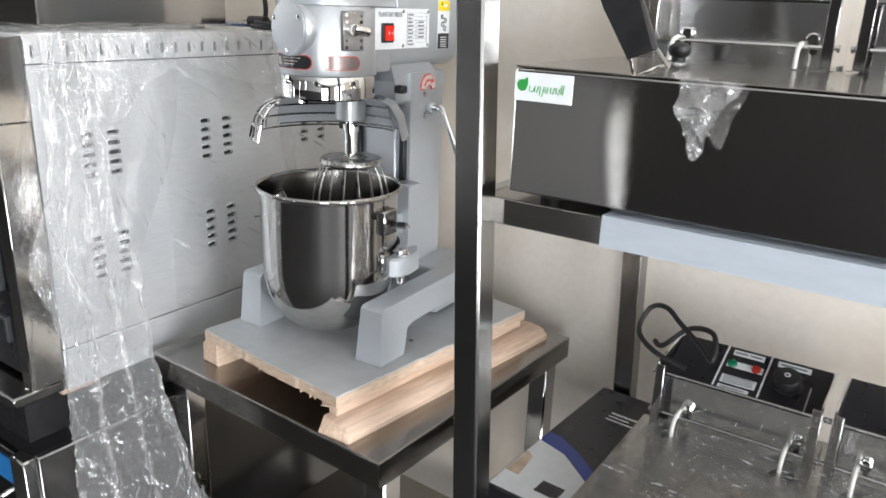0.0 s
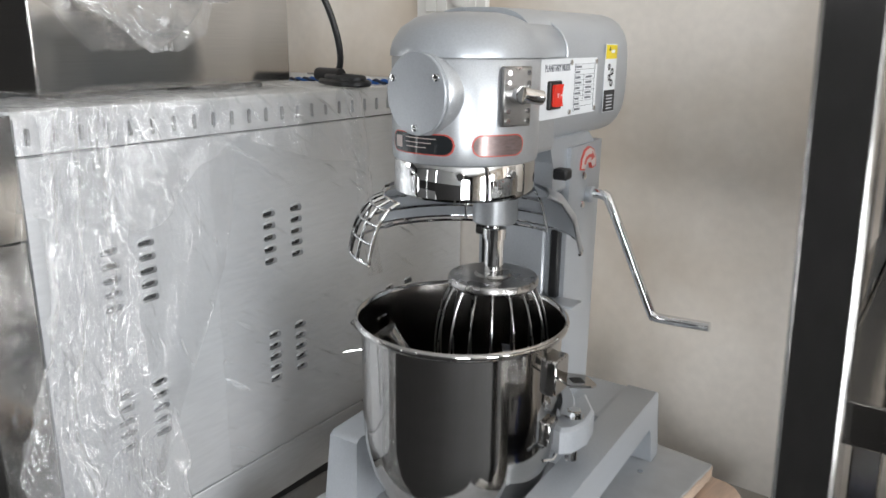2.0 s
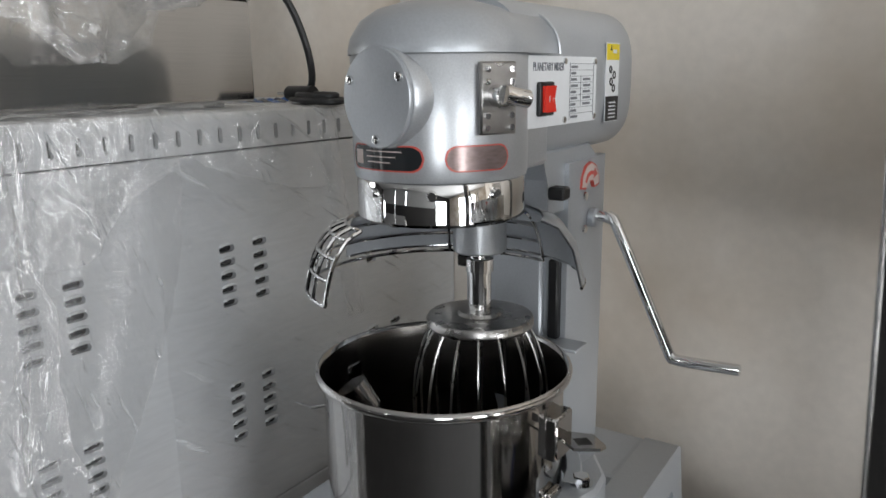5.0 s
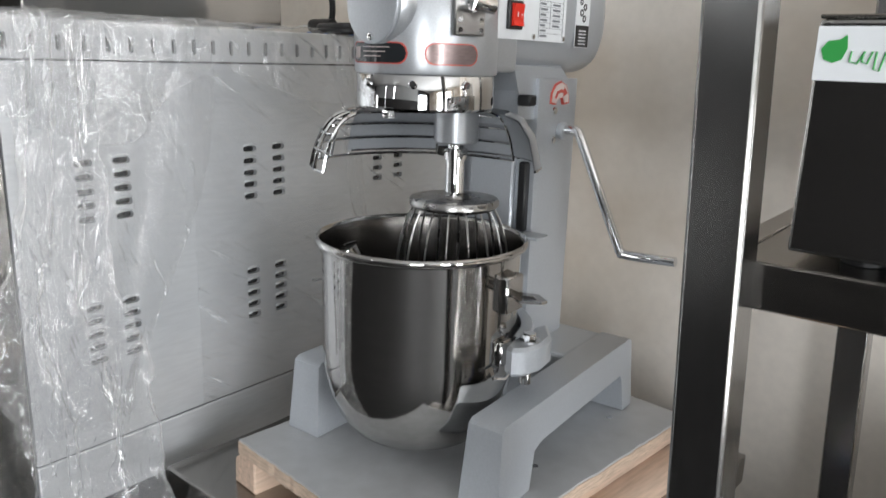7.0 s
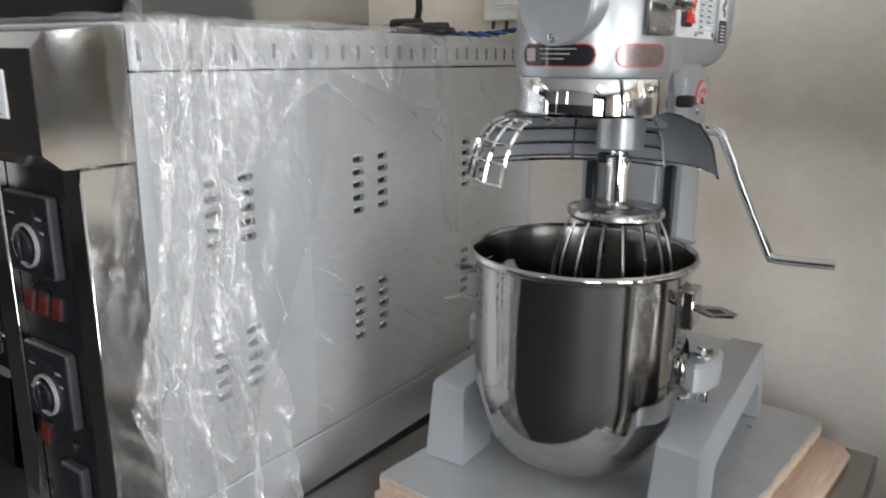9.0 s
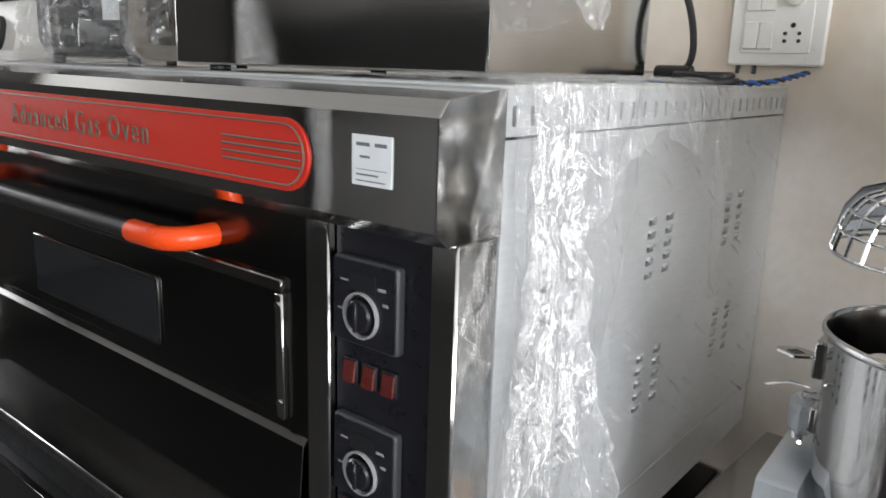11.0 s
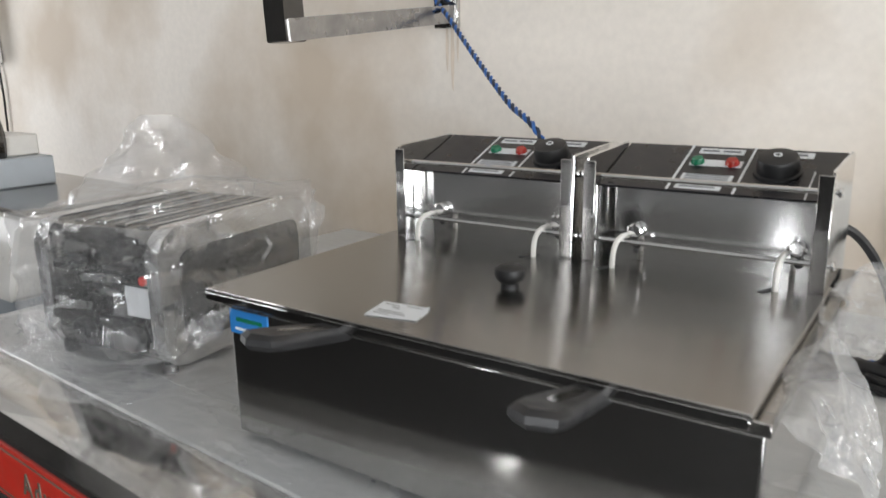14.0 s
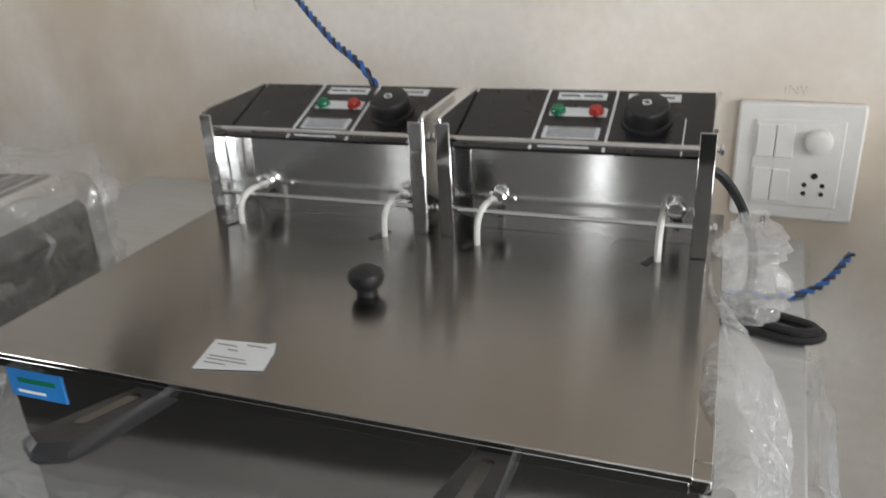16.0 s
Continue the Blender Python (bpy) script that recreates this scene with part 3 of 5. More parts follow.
part("handle", tube([(-0.15, 0.014, 0.50), (-0.15, -0.02, 0.49), (-0.15, -0.02, 0.36), (-0.15, 0.014, 0.35)], 0.006, 8, round_step=4), M_CHROME, stand)
# black block put where there is only a shaded gap
part("gap_block", box(-OW + 0.03, -0.075, 0.05, 0.88, 0.6285, 0.716), M_BLACK, stand, "black recessed block standing in for the shaded gap")
for y in (0.10, 0.40, 0.72):
    solid("timber_bearer", box(-OW + 0.04, -0.035, y, y + 0.075, 0.7165, 0.7445, 0.003), M_PINE, "rough pine bearer under the oven", "timber", group="bearers under the oven")


# ---- counter-top fryers ----
def fryer(m, lid=True, label="", baskets=(-0.350, -0.112), W=0.496, heads=(-0.513, -0.262), knob=(-0.262, 0.143), over=0.020):
    """Twin-tank fryer: origin at the front right bottom corner, x to the right, front at y = 0."""
    D, H = 0.41, 0.142
    f = thing("electric_fryer", label, "fryer", m)
    part("body", box(-W, 0, 0, D, 0.008, H if over > 0 else 0.1532, 0.0025, 2), M_STEEL, f, "brushed stainless box body")
    for x in (-W + 0.04, -0.04):
        for y in (0.04, D - 0.04):
            part("foot", disc(0.014, -0.0005, 0.009, 14, Matrix.Translation((x, y, 0))), M_BLACK, f)
    rim = bmesh.new()
    box(-W - 0.004, 0.004, -0.004, 0.012, H, H + 0.010, 0.001, bm=rim)
    box(-W - 0.004, -W + 0.012, 0.012, D, H, H + 0.010, 0.001, bm=rim)
    box(-0.012, 0.004, 0.012, D, H, H + 0.010, 0.001, bm=rim)
    box(-W / 2 - 0.02, -W / 2 + 0.02, 0.012, D, H, H + 0.010, 0.001, bm=rim)
    if over > 0:
        part("tank_rim", rim, M_STEELH, f, "folded tank rim")
    for x0, x1 in ((-W - 0.003, -W / 2 - 0.004), (-W / 2 + 0.004, -0.0 + 0.003)):
        if lid:
            break
        part("tank", box(x0 + 0.02, x1 - 0.02, 0.015, 0.27, H - 0.06, H - 0.05), M_STEELH, f)
    # two control heads
    for hx in heads:
        w = 0.238
        hd = part("control_head", prism([(0.318, H + 0.004), (0.318, 0.237), (0.409, 0.272), (0.418, 0.270), (0.418, H + 0.004)], hx + 0.004, hx + w - 0.004, "x", 0.0008), M_HEAD, f, "stainless control head", smooth=20)
        hd.location = (0.015, -0.014, 0.0)
        for s in (0, 1):
            x0 = hx if s == 0 else hx + w - 0.0035
            part("side_plate", prism([(0.288, 0.16), (0.292, 0.270), (0.300, 0.272), (0.408, 0.2770), (0.42, 0.2740), (0.42, 0.10), (0.40, 0.10), (0.40, 0.16)], x0, x0 + 0.0035, "x", 0.0006), M_HEAD, hd, "folded side plate")
            part("plate_flange", box(x0 - (0.0 if s == 0 else 0.010), x0 + (0.0135 if s == 0 else 0.0035), 0.2865, 0.2885, 0.16, 0.268, 0.0008), M_TUBE, hd)
        for z in (0.252, 0.184):
            part("rod", tube([(hx - 0.002, 0.297, z), (hx + w + 0.002, 0.297, z)], 0.0027, 8), M_CHROME, hd)
            for xx in (hx - 0.004, hx + w + 0.004):
                part("rod_nut", disc(0.0048, -0.002, 0.002, 10, Matrix.Translation((xx, 0.297, z)) @ Euler((0, radians(90), 0)).to_matrix().to_4x4(), bevel=0.001), M_CHROME, hd)
        # sloping black panel
        a = math.degrees(math.atan2(0.035, 0.091))
        pm = Matrix.Translation((hx + 0.005, 0.3185, 0.238)) @ pose(0, 0, 0, a)
        L, PW = 0.0995, w - 0.010
        pn = part("panel", box(0, PW, 0, L, 0, 0.0015), M_BLACKP, hd, "black printed control panel")
        pn.matrix_basis = pm
        lines = [(0.072, 0.0745, 0, L), (0.138, 0.1405, 0, L), (0.204, 0.2055, 0.0, 0.055)]
        bars([(x, y, b, c) for x, y, b, c in lines], M_PAPER, "white_line", pn, "z", 0.0016)
        bars([(0.083, 0.130, 0.082, 0.094), (0.150, 0.198, 0.082, 0.094), (0.080, 0.134, 0.054, 0.068), (0.080, 0.132, 0.018, 0.036), (0.080, 0.126, 0.004, 0.013)], M_PAPER, "caption_strip", pn, "z", 0.0016)
        bars([(0.086, 0.104, 0.0865, 0.0895), (0.108, 0.126, 0.0865, 0.0895), (0.154, 0.192, 0.0865, 0.0895)] + [(0.084, 0.128, 0.0205 + 0.0042 * k, 0.0220 + 0.0042 * k) for k in range(4)] + [(0.084, 0.12, 0.0075, 0.0095)], M_INK, "print", pn, "z", 0.0021)
        for x, mt in ((0.088, M_GREENL), (0.124, M_REDP)):
            part("pilot_lamp", lathe([(0.0072, 0.0015), (0.0072, 0.004), (0.0055, 0.0075), (0, 0.0085)], 20, Matrix.Translation((x, 0.061, 0))), mt, pn)
        kb = lathe([(0.0235, 0.0016), (0.0230, 0.004), (0.0205, 0.005), (0.0200, 0.017), (0.0185, 0.0195), (0.0055, 0.0215), (0, 0.0215)], 30, Matrix.Translation((0.171, 0.050, 0)))
        kn = part("knob", kb, M_BLACK, pn, "round black thermostat knob")
        part("knob_pointer", lathe([(0.0028, 0.0214), (0.0028, 0.0220), (0.0042, 0.0220), (0.0042, 0.0210)], 18, Matrix.Translation((0.171, 0.050, 0))), M_PAPER, kn)
        # hooks and lid slots
        for x in (hx + 0.040, hx + 0.199):
            part("hook", tube([(x, 0.318, 0.186), (x, 0.303, 0.188), (x, 0.286, 0.185), (x, 0.277, 0.175), (x, 0.2755, 0.158)], 0.0030, 8, round_step=4), M_WHITE, hd, "pale bent hook")
            part("screw_boss", disc(0.0085, 0, 0.010, 16, pose(x + 0.010, 0.318, 0.193, 90, 0, 0), bevel=0.002), M_CHROME, hd)
            part("dark_screw", disc(0.0042, 0, 0.006, 12, pose(x + 0.012, 0.318, 0.178, 90, 0, 0)), M_BLACK, hd)
    if lid:
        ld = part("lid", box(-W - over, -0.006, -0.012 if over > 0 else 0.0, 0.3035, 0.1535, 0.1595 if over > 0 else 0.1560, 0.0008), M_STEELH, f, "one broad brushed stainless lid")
        if over > 0:
            part("lid_lip", box(-W - over + 0.001, -0.0075, -0.0122 if over > 0 else -0.0002, -0.0100 if over > 0 else 0.002, 0.148, 0.156, 0.0006), M_TUBE, ld)
        part("lid_knob", lathe([(0.0, 0.159), (0.0090, 0.159), (0.0085, 0.162), (0.0085, 0.165), (0.0125, 0.168), (0.0148, 0.1735), (0.0138, 0.179), (0.0085, 0.1825), (0, 0.1832)], 28, Matrix.Translation((*knob, 0))), M_BLACK, ld, "round black lid knob")
        for x in (-0.463, -0.304, -0.212, -0.053):
            part("hook_slot", prism([(x - 0.009, 0.252), (x - 0.002, 0.247), (x + 0.008, 0.272), (x + 0.002, 0.276)], 0.1597, 0.1600, "z"), M_BLACK, ld)
    if baskets:
        for x in baskets:
            h = part("basket_handle", prism([(x - 0.011, 0.02), (x - 0.0125, -0.035), (x - 0.019, -0.075), (x - 0.017, -0.094), (x, -0.104), (x + 0.017, -0.094), (x + 0.019, -0.075), (x + 0.0125, -0.035), (x + 0.011, 0.02)], 0.138, 0.151, "z", 0.004), M_BLACK, f, "black plastic basket handle")
            h.matrix_basis = Matrix.Translation((0, -0.004, 0.1455)) @ pose(0, 0, 0, -13) @ Matrix.Translation((0, 0, -0.1465))
            part("grip_slot", prism(stadium(x, -0.045, 0.0042, 0.026), 0.1508, 0.1513, "z"), M_DARKSTEEL, h)
    return f


fryer_top = fryer(pose(-0.070, 0.160, 1.350, 0, 0, 3.75), label="brushed stainless twin-tank fryer with lid, standing on the oven")
part("blue_sticker", box(-0.4955, -0.443, -0.0011, 0.0, 0.115, 0.139), M_BLUE, fryer_top, "blue protective sticker")
bars([(-0.488, -0.462, 0.119, 0.1215)], M_PAPER, "sticker_print", fryer_top, "y", -0.0016)
bars([(-0.486, -0.450, 0.128, 0.132)], M_GREENL, "sticker_print", fryer_top, "y", -0.0016)
paper = solid("paper_slip", prism([(0, 0.0), (0.049, 0.010), (0.044, 0.033), (0.038, 0.045), (0.034, 0.042), (-0.008, 0.038)], 0, 0.0006, "z"), M_PAPER, "white printed paper slip lying on the fryer lid", "paper", m=fryer_top.matrix_world @ pose(-0.329, 0.007, 0.1600))
bars([(-0.002, 0.014, 0.0320, 0.0332), (0.020, 0.036, 0.0355, 0.0365), (0.010, 0.018, 0.0265, 0.0278), (0.002, 0.030, 0.0170, 0.0178), (0.002, 0.034, 0.0130, 0.0138), (0.003, 0.020, 0.0085, 0.0093)], M_INK2, "print", paper, "z", 0.0008)

# ---- work table with the planetary mixer ----
table = thing("work_table", "stainless steel work table with square legs", "table", pose(0.608, 0.213, 0, 0, 0, -2.5) @ Matrix.Translation((-0.640, -0.214, 0)))
TX0, TX1, TY0, TY1, TZ = 0.073, 0.640, 0.214, 0.80, 0.777
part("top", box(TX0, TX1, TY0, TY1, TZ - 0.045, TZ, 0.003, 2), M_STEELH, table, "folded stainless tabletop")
for x in (TX0 + 0.015, TX1 - 0.055):
    for y in (TY0 + 0.03, TY1 - 0.06):
        part("leg", box(x, x + 0.04, y, y + 0.04, 0.02, TZ - 0.045, 0.003), M_TUBE, table)
        part("foot", disc(0.018, 0.0, 0.02, 14, Matrix.Translation((x + 0.02, y + 0.02, 0))), M_BLACK, table)
part("undershelf", box(TX0 + 0.02, TX1 - 0.02, TY0 + 0.035, TY1 - 0.03, 0.26, 0.285, 0.002), M_STEELH, table)

PB = pose(0.3585, 0.4985, TZ, 0, 0, -6.5)
pallet = thing("plywood_pallet", "grey-painted plywood board nailed on rough pine battens", "pallet", PB)
rng = random.Random(5)
outl = []
for (x0, y0), (x1, y1), rag in (((-0.178, -0.248), (0.178, -0.248), 1), ((0.178, -0.248), (0.180, 0.248), 0.3), ((0.180, 0.248), (-0.178, 0.248), 0.3), ((-0.178, 0.248), (-0.178, -0.248), 0.3)):
    for k in range(40):
        t = k / 40
        outl.append((x0 + (x1 - x0) * t + rng.uniform(-1, 1) * 0.0012, y0 + (y1 - y0) * t + rng.uniform(-1, 1) * 0.0009 * rag + 0.003 * rag * math.sin(9 * t) * t))
part("board_edge", prism(outl, 0.046, 0.0625, "z"), M_PLY, pallet, "splintered raw plywood edge", smooth=0)
part("board_top", prism([(x * 0.994, y * 0.996) for x, y in outl], 0.0622, 0.0655, "z"), M_GREYBOARD, pallet, "grey painted board face", smooth=0)
part("batten", prism([(-0.192, 0.0), (-0.145, 0.0), (-0.144, 0.046), (-0.176, 0.046), (-0.190, 0.034)], -0.246, 0.26, "y", 0.002), M_PINE, pallet, "rough pine batten")
bm = prism([(0.150, 0.0), (0.211, 0.0), (0.213, 0.010), (0.202, 0.021), (0.188, 0.0245), (0.150, 0.0245)], -0.262, 0.285, "y", 0.002)
for v in bm.verts:
    if v.co.y < -0.2:
        v.co.y += 0.5 * v.co.z + 0.4 * max(0.0, v.co.x - 0.19)
part("batten", bm, M_PINE, pallet, "rough pine batten with split end")
part("spacer", box(0.150, 0.170, -0.238, 0.25, 0.0248, 0.0458, 0.002), M_PINE, pallet, "thin pine spacer strip")
for k in range(7):
    x = rng.uniform(-0.10, 0.17)
    d = rng.uniform(0.003, 0.009)
    part("splinter", prism([(x, -0.246), (x + rng.uniform(0.010, 0.022), -0.246), (x + rng.uniform(-0.012, 0.020), -0.248 - d)], 0.047, 0.0484, "z"), M_PLY, pallet)
for x, y in ((0.12, -0.02), (0.11, 0.16), (-0.13, -0.15)):
    part("nail_head", disc(0.004, 0.0655, 0.0672, 10, Matrix.Translation((x, y, 0))), M_CHROME, pallet)

mixer = thing("planetary_mixer", "silver-grey planetary mixer with steel bowl and whisk, on a plywood board", "mixer", pose(0.335, 0.410, 0.8435, 0, 0, 1.8))
# base: two arched legs and a rear cross-piece
for s in (-1, 1):
    o = [(-0.066, 0.0), (-0.058, 0.092), (-0.052, 0.097), (0.278, 0.102), (0.286, 0.097), (0.292, 0.0), (0.262, 0.0), (0.256, 0.048), (0.25, 0.056), (0.03, 0.050), (0.012, 0.044), (0.0, 0.0)]
    bm = prism(o, 0.110 if s > 0 else -0.163, 0.163 if s > 0 else -0.110, "x")
    for v in bm.verts:
        k = 1 - v.co.z / 0.1
        c = s * 0.1365
        v.co.x = c + (v.co.x - c) * (0.80 + 0.2 * k)
    bmesh.ops.bevel(bm, geom=[e for e in bm.edges if e.calc_face_angle(0) > 0.4], offset=0.004, segments=2, affect="EDGES")
    part("base_leg", bm, M_PAINT, mixer, "cast grey arched base leg")
part("base_crosspiece", box(-0.115, 0.115, 0.17, 0.284, 0.004, 0.099, 0.006, 2), M_PAINT, mixer)
part("column", prism([(-0.064, 0.148), (0.062, 0.148), (0.064, 0.156), (0.056, 0.262), (-0.056, 0.262), (-0.067, 0.156)], 0.09, 0.455, "z", 0.0), M_PAINT, mixer, "grey box column")
part("column_front", box(-0.032, 0.036, 0.140, 0.151, 0.11, 0.40, 0.003), M_PAINT, mixer)
for x in (-0.056, 0.044):
    part("slide_rail", box(x, x + 0.012, 0.1385, 0.152, 0.262, 0.352, 0.002), M_BLACK, mixer, "black slide slot")
part("rail_shelf", box(0.034, 0.088, 0.118, 0.150, 0.259, 0.2625, 0.001), M_PAINT, mixer)
part("neck", prism([(0.10, 0.40), (0.115, 0.44), (0.08, 0.475), (0.215, 0.475), (0.250, 0.45), (0.262, 0.40)], -0.058, 0.057, "x", 0.006), M_PAINT, mixer)
# motor housing and head
bm = bmesh.new()
prof = [(0.020, 0.99), (0.08, 1.0), (0.15, 1.0), (0.215, 1.0), (0.288, 1.0), (0.293, 0.985), (0.344, 0.690), (0.348, 0.66), (0.349, 0.3)]
rings = []
for y, k in prof:
    ring = []
    for i in range(48):
        a = 2 * math.pi * i / 48
        c, s = math.cos(a), math.sin(a)
        e = 2 / 3.3
        ring.append(bm.verts.new((0.0735 * k * math.copysign(abs(c) ** e, c), y, 0.5385 + 0.0775 * k * math.copysign(abs(s) ** e, s))))
    rings.append(ring)
for a, b in zip(rings, rings[1:]):
    for i in range(48):
        bm.faces.new((a[i], a[(i + 1) % 48], b[(i + 1) % 48], b[i]))
bm.faces.new(rings[0]), bm.faces.new(rings[-1])
housing = part("motor_housing", bm, M_PAINT, mixer, "smooth grey motor housing with chamfered back", smooth=28)
head = part("gear_head", lathe([(0.0, 0.459), (0.0785, 0.459), (0.0795, 0.463), (0.0800, 0.48), (0.0800, 0.563), (0.0785, 0.565)], 64), M_PAINTD, mixer, "hammered silver gear head")
dome = part("head_cover", lathe([(0.0815, 0.5645), (0.0815, 0.569), (0.079, 0.579), (0.070, 0.593), (0.055, 0.603), (0.035, 0.6085), (0, 0.610)], 64), M_PAINT, mixer, "domed grey top cover")
bm = bmesh.new()
rings = []
for y, k in ((0.0, 1.0), (0.075, 1.0), (0.0765, 0.985)):
    ring = []
    for i in range(33):
        a = math.pi * i / 32
        c, s = math.cos(a), math.sin(a)
        ring.append(bm.verts.new((0.0815 * k * math.copysign(abs(c) ** 0.8, c), y, 0.5645 + 0.0455 * k * abs(s) ** 0.9)))
    rings.append(ring)
for a, b in zip(rings, rings[1:]):
    for i in range(32):
        bm.faces.new((a[i], a[i + 1], b[i + 1], b[i]))
part("cover_saddle", bm, M_PAINT, mixer, smooth=60)
part("cover_seam", tube([(0.0822 * math.copysign(abs(math.cos(math.pi * i / 24)) ** 0.8, math.cos(math.pi * i / 24)), 0.076, 0.5645 + 0.0462 * math.sin(math.pi * i / 24) ** 0.9) for i in range(25)], 0.0016, 6), M_PAINTD, mixer)
part("head_web", box(-0.0775, 0.0735, 0.0, 0.075, 0.462, 0.5645, 0.006, 2), M_PAINTD, mixer)
ringp = part("chrome_band", lathe([(0, 0.4205), (0.074, 0.4205), (0.0775, 0.4235), (0.0775, 0.457), (0.076, 0.459), (0.0, 0.459)], 64), M_CHROME, mixer, "polished chrome band")
for a in (-105, -62, -20, 60):
    part("band_screw", disc(0.0045, 0, 0.0035, 14, pose(0.0772 * math.cos(radians(a)), 0.0772 * math.sin(radians(a)), 0.449, 0, 90, a), bevel=0.001), M_CHROME, ringp)
# round cap with three screws on the front
capm = pose(-0.0080, -0.0745, 0.529, 90, 0, -10)
boss = part("cap_boss", lathe([(0.050, -0.035), (0.046, -0.010), (0.0435, 0.003), (0.042, 0.0045), (0, 0.0045)], 48, capm), M_PAINTD, mixer, "cast round boss", smooth=60)
cap = part("round_cap", lathe([(0.0415, 0.0045), (0.0415, 0.0068), (0.0405, 0.0078), (0, 0.0078)], 48, capm), M_PAINT, mixer, "smooth round cap")
for a in (155, 30, 270):
    part("cap_screw", lathe([(0.0042, 0.0085), (0.0038, 0.0108), (0, 0.0118)], 12, capm @ Matrix.Translation((0.034 * math.cos(radians(a)), 0.034 * math.sin(radians(a)), -0.0007))), M_CHROME, cap)
# gear lever plate
part("plate_boss", box(0.040, 0.0725, -0.034, 0.004, 0.495, 0.560, 0.006, 2), M_PAINTD, mixer)
gp = part("gear_plate", box(0.0706, 0.0765, -0.053, -0.016, 0.4985, 0.557, 0.0015), M_DULL, mixer, "drilled steel gear plate")
for y in (-0.047, -0.022):
    for z in (0.504, 0.514, 0.541, 0.551):
        part("plate_stud", disc(0.0027, 0, 0.0016, 10, pose(0.0765, y, z, 0, 90, 0)), M_CHROME, gp)
lv = tube([(0.076, -0.038, 0.530), (0.088, -0.038, 0.530)], 0.009, 16)
tube([(0.087, -0.038, 0.531), (0.089, -0.028, 0.529), (0.089, -0.016, 0.527)], 0.0078, 14, lv)
part("gear_lever", lv, M_CHROME, gp, "chrome gear lever")
PLATE_SHIFT = Matrix.Translation((0.0, -0.0262, 0.0))
gp.matrix_basis = Matrix.Translation((0.0805, -0.0215, 0)) @ pose(0, 0, 0, 0, 0, -22) @ Matrix.Translation((-0.0735, 0.0245, 0))
# name plate with switch
plate = part("name_plate", prism(pill(0.038, 0.206, 0.4985, 0.5625, 0.002), 0.0742, 0.0755, "x"), M_PAPER, mixer, "white printed rating plate")
text_mesh("plate_title", "PLANETARY MIXER", 0.0105, M_INK, plate, Matrix.Translation((0.0757, 0.0935, 0.5525)) @ pose(0, 0, 0, 90, 0, 90) @ Matrix.Diagonal((0.72, 1, 1, 1)), 0.0002, 0.0001)
rows = []
for k in range(9):
    z = 0.5025 + k * 0.0060
    rows.append((0.140, 0.198, z + 0.0050, z + 0.0054))
    rows.append((0.143, 0.143 + (0.016, 0.013, 0.011, 0.015, 0.012)[k % 5], z + 0.001, z + 0.0034))
    if 1 < k < 7:
        rows.append((0.172, 0.190, z + 0.001, z + 0.0034))
rows += [(0.140, 0.1405, 0.5025, 0.5565), (0.198, 0.1985, 0.5025, 0.5565), (0.166, 0.1664, 0.5145, 0.5445)]
bars(rows, M_INK, "rating_print", plate, "x", 0.0755)["kind"] = "stuff"
for y in (0.044, 0.128, 0.201):
    for z in (0.5030, 0.5580):
        part("plate_screw", lathe([(0.0032, 0.0), (0.003, 0.0016), (0, 0.0022)], 10, pose(0.0755, y, z, 0, 90, 0)), M_CHROME, plate)
sw = part("power_switch", prism(pill(0.068, 0.0975, 0.5090, 0.5395, 0.002), 0.0755, 0.0800, "x", 0.001), M_BLACK, mixer, "black framed switch")
part("rocker", prism([(0.0795, 0.5125), (0.0845, 0.5125), (0.082, 0.5245), (0.0845, 0.5360), (0.0795, 0.5360)], 0.0725, 0.0930, "y", 0.0006), M_REDL, sw, "red rocker")
bars([(0.0785, 0.0795, 0.522, 0.527), (0.0865, 0.0885, 0.5240, 0.5250)], M_PAPER, "rocker_mark", sw, "x", 0.0838)
wl = part("warning_label", prism(pill(0.2135, 0.2515, 0.484, 0.568, 0.001), 0.0735, 0.0742, "x"), M_PAPER, mixer, "yellow and black hand-hazard label")
bars([(0.2145, 0.2505, 0.550, 0.5670)], M_YELLOW, "yellow_field", wl, "x", 0.0742)
bars([(0.2145, 0.2505, 0.4850, 0.5115)], M_BLACK, "black_field", wl, "x", 0.0742)
pic = bmesh.new()
for cy, cz, r in ((0.2285, 0.527, 0.0045), (0.237, 0.534, 0.0045), (0.236, 0.520, 0.0045), (0.2265, 0.540, 0.004)):
    lathe([(r, 0), (r, 0.0005), (r - 0.002, 0.0005), (r - 0.002, 0)], 16, pose(0.0743, cy, cz, 0, 90, 0), pic)
prism([(0.223, 0.560), (0.2285, 0.560), (0.2257, 0.5655)], 0.0747, 0.0750, "x", bm=pic)
part("pictogram", pic, M_BLACK, wl)
bars([(0.2225, 0.242, 0.488 + 0.004 * k, 0.4895 + 0.004 * k) for k in range(5)] + [(0.231, 0.242, 0.557, 0.561)], M_PAPER, "print", wl, "x", 0.0747)
for ob in (plate, sw):
    ob.matrix_basis = PLATE_SHIFT
wl.matrix_basis = Matrix.Translation((0.0, -0.004, 0.010))
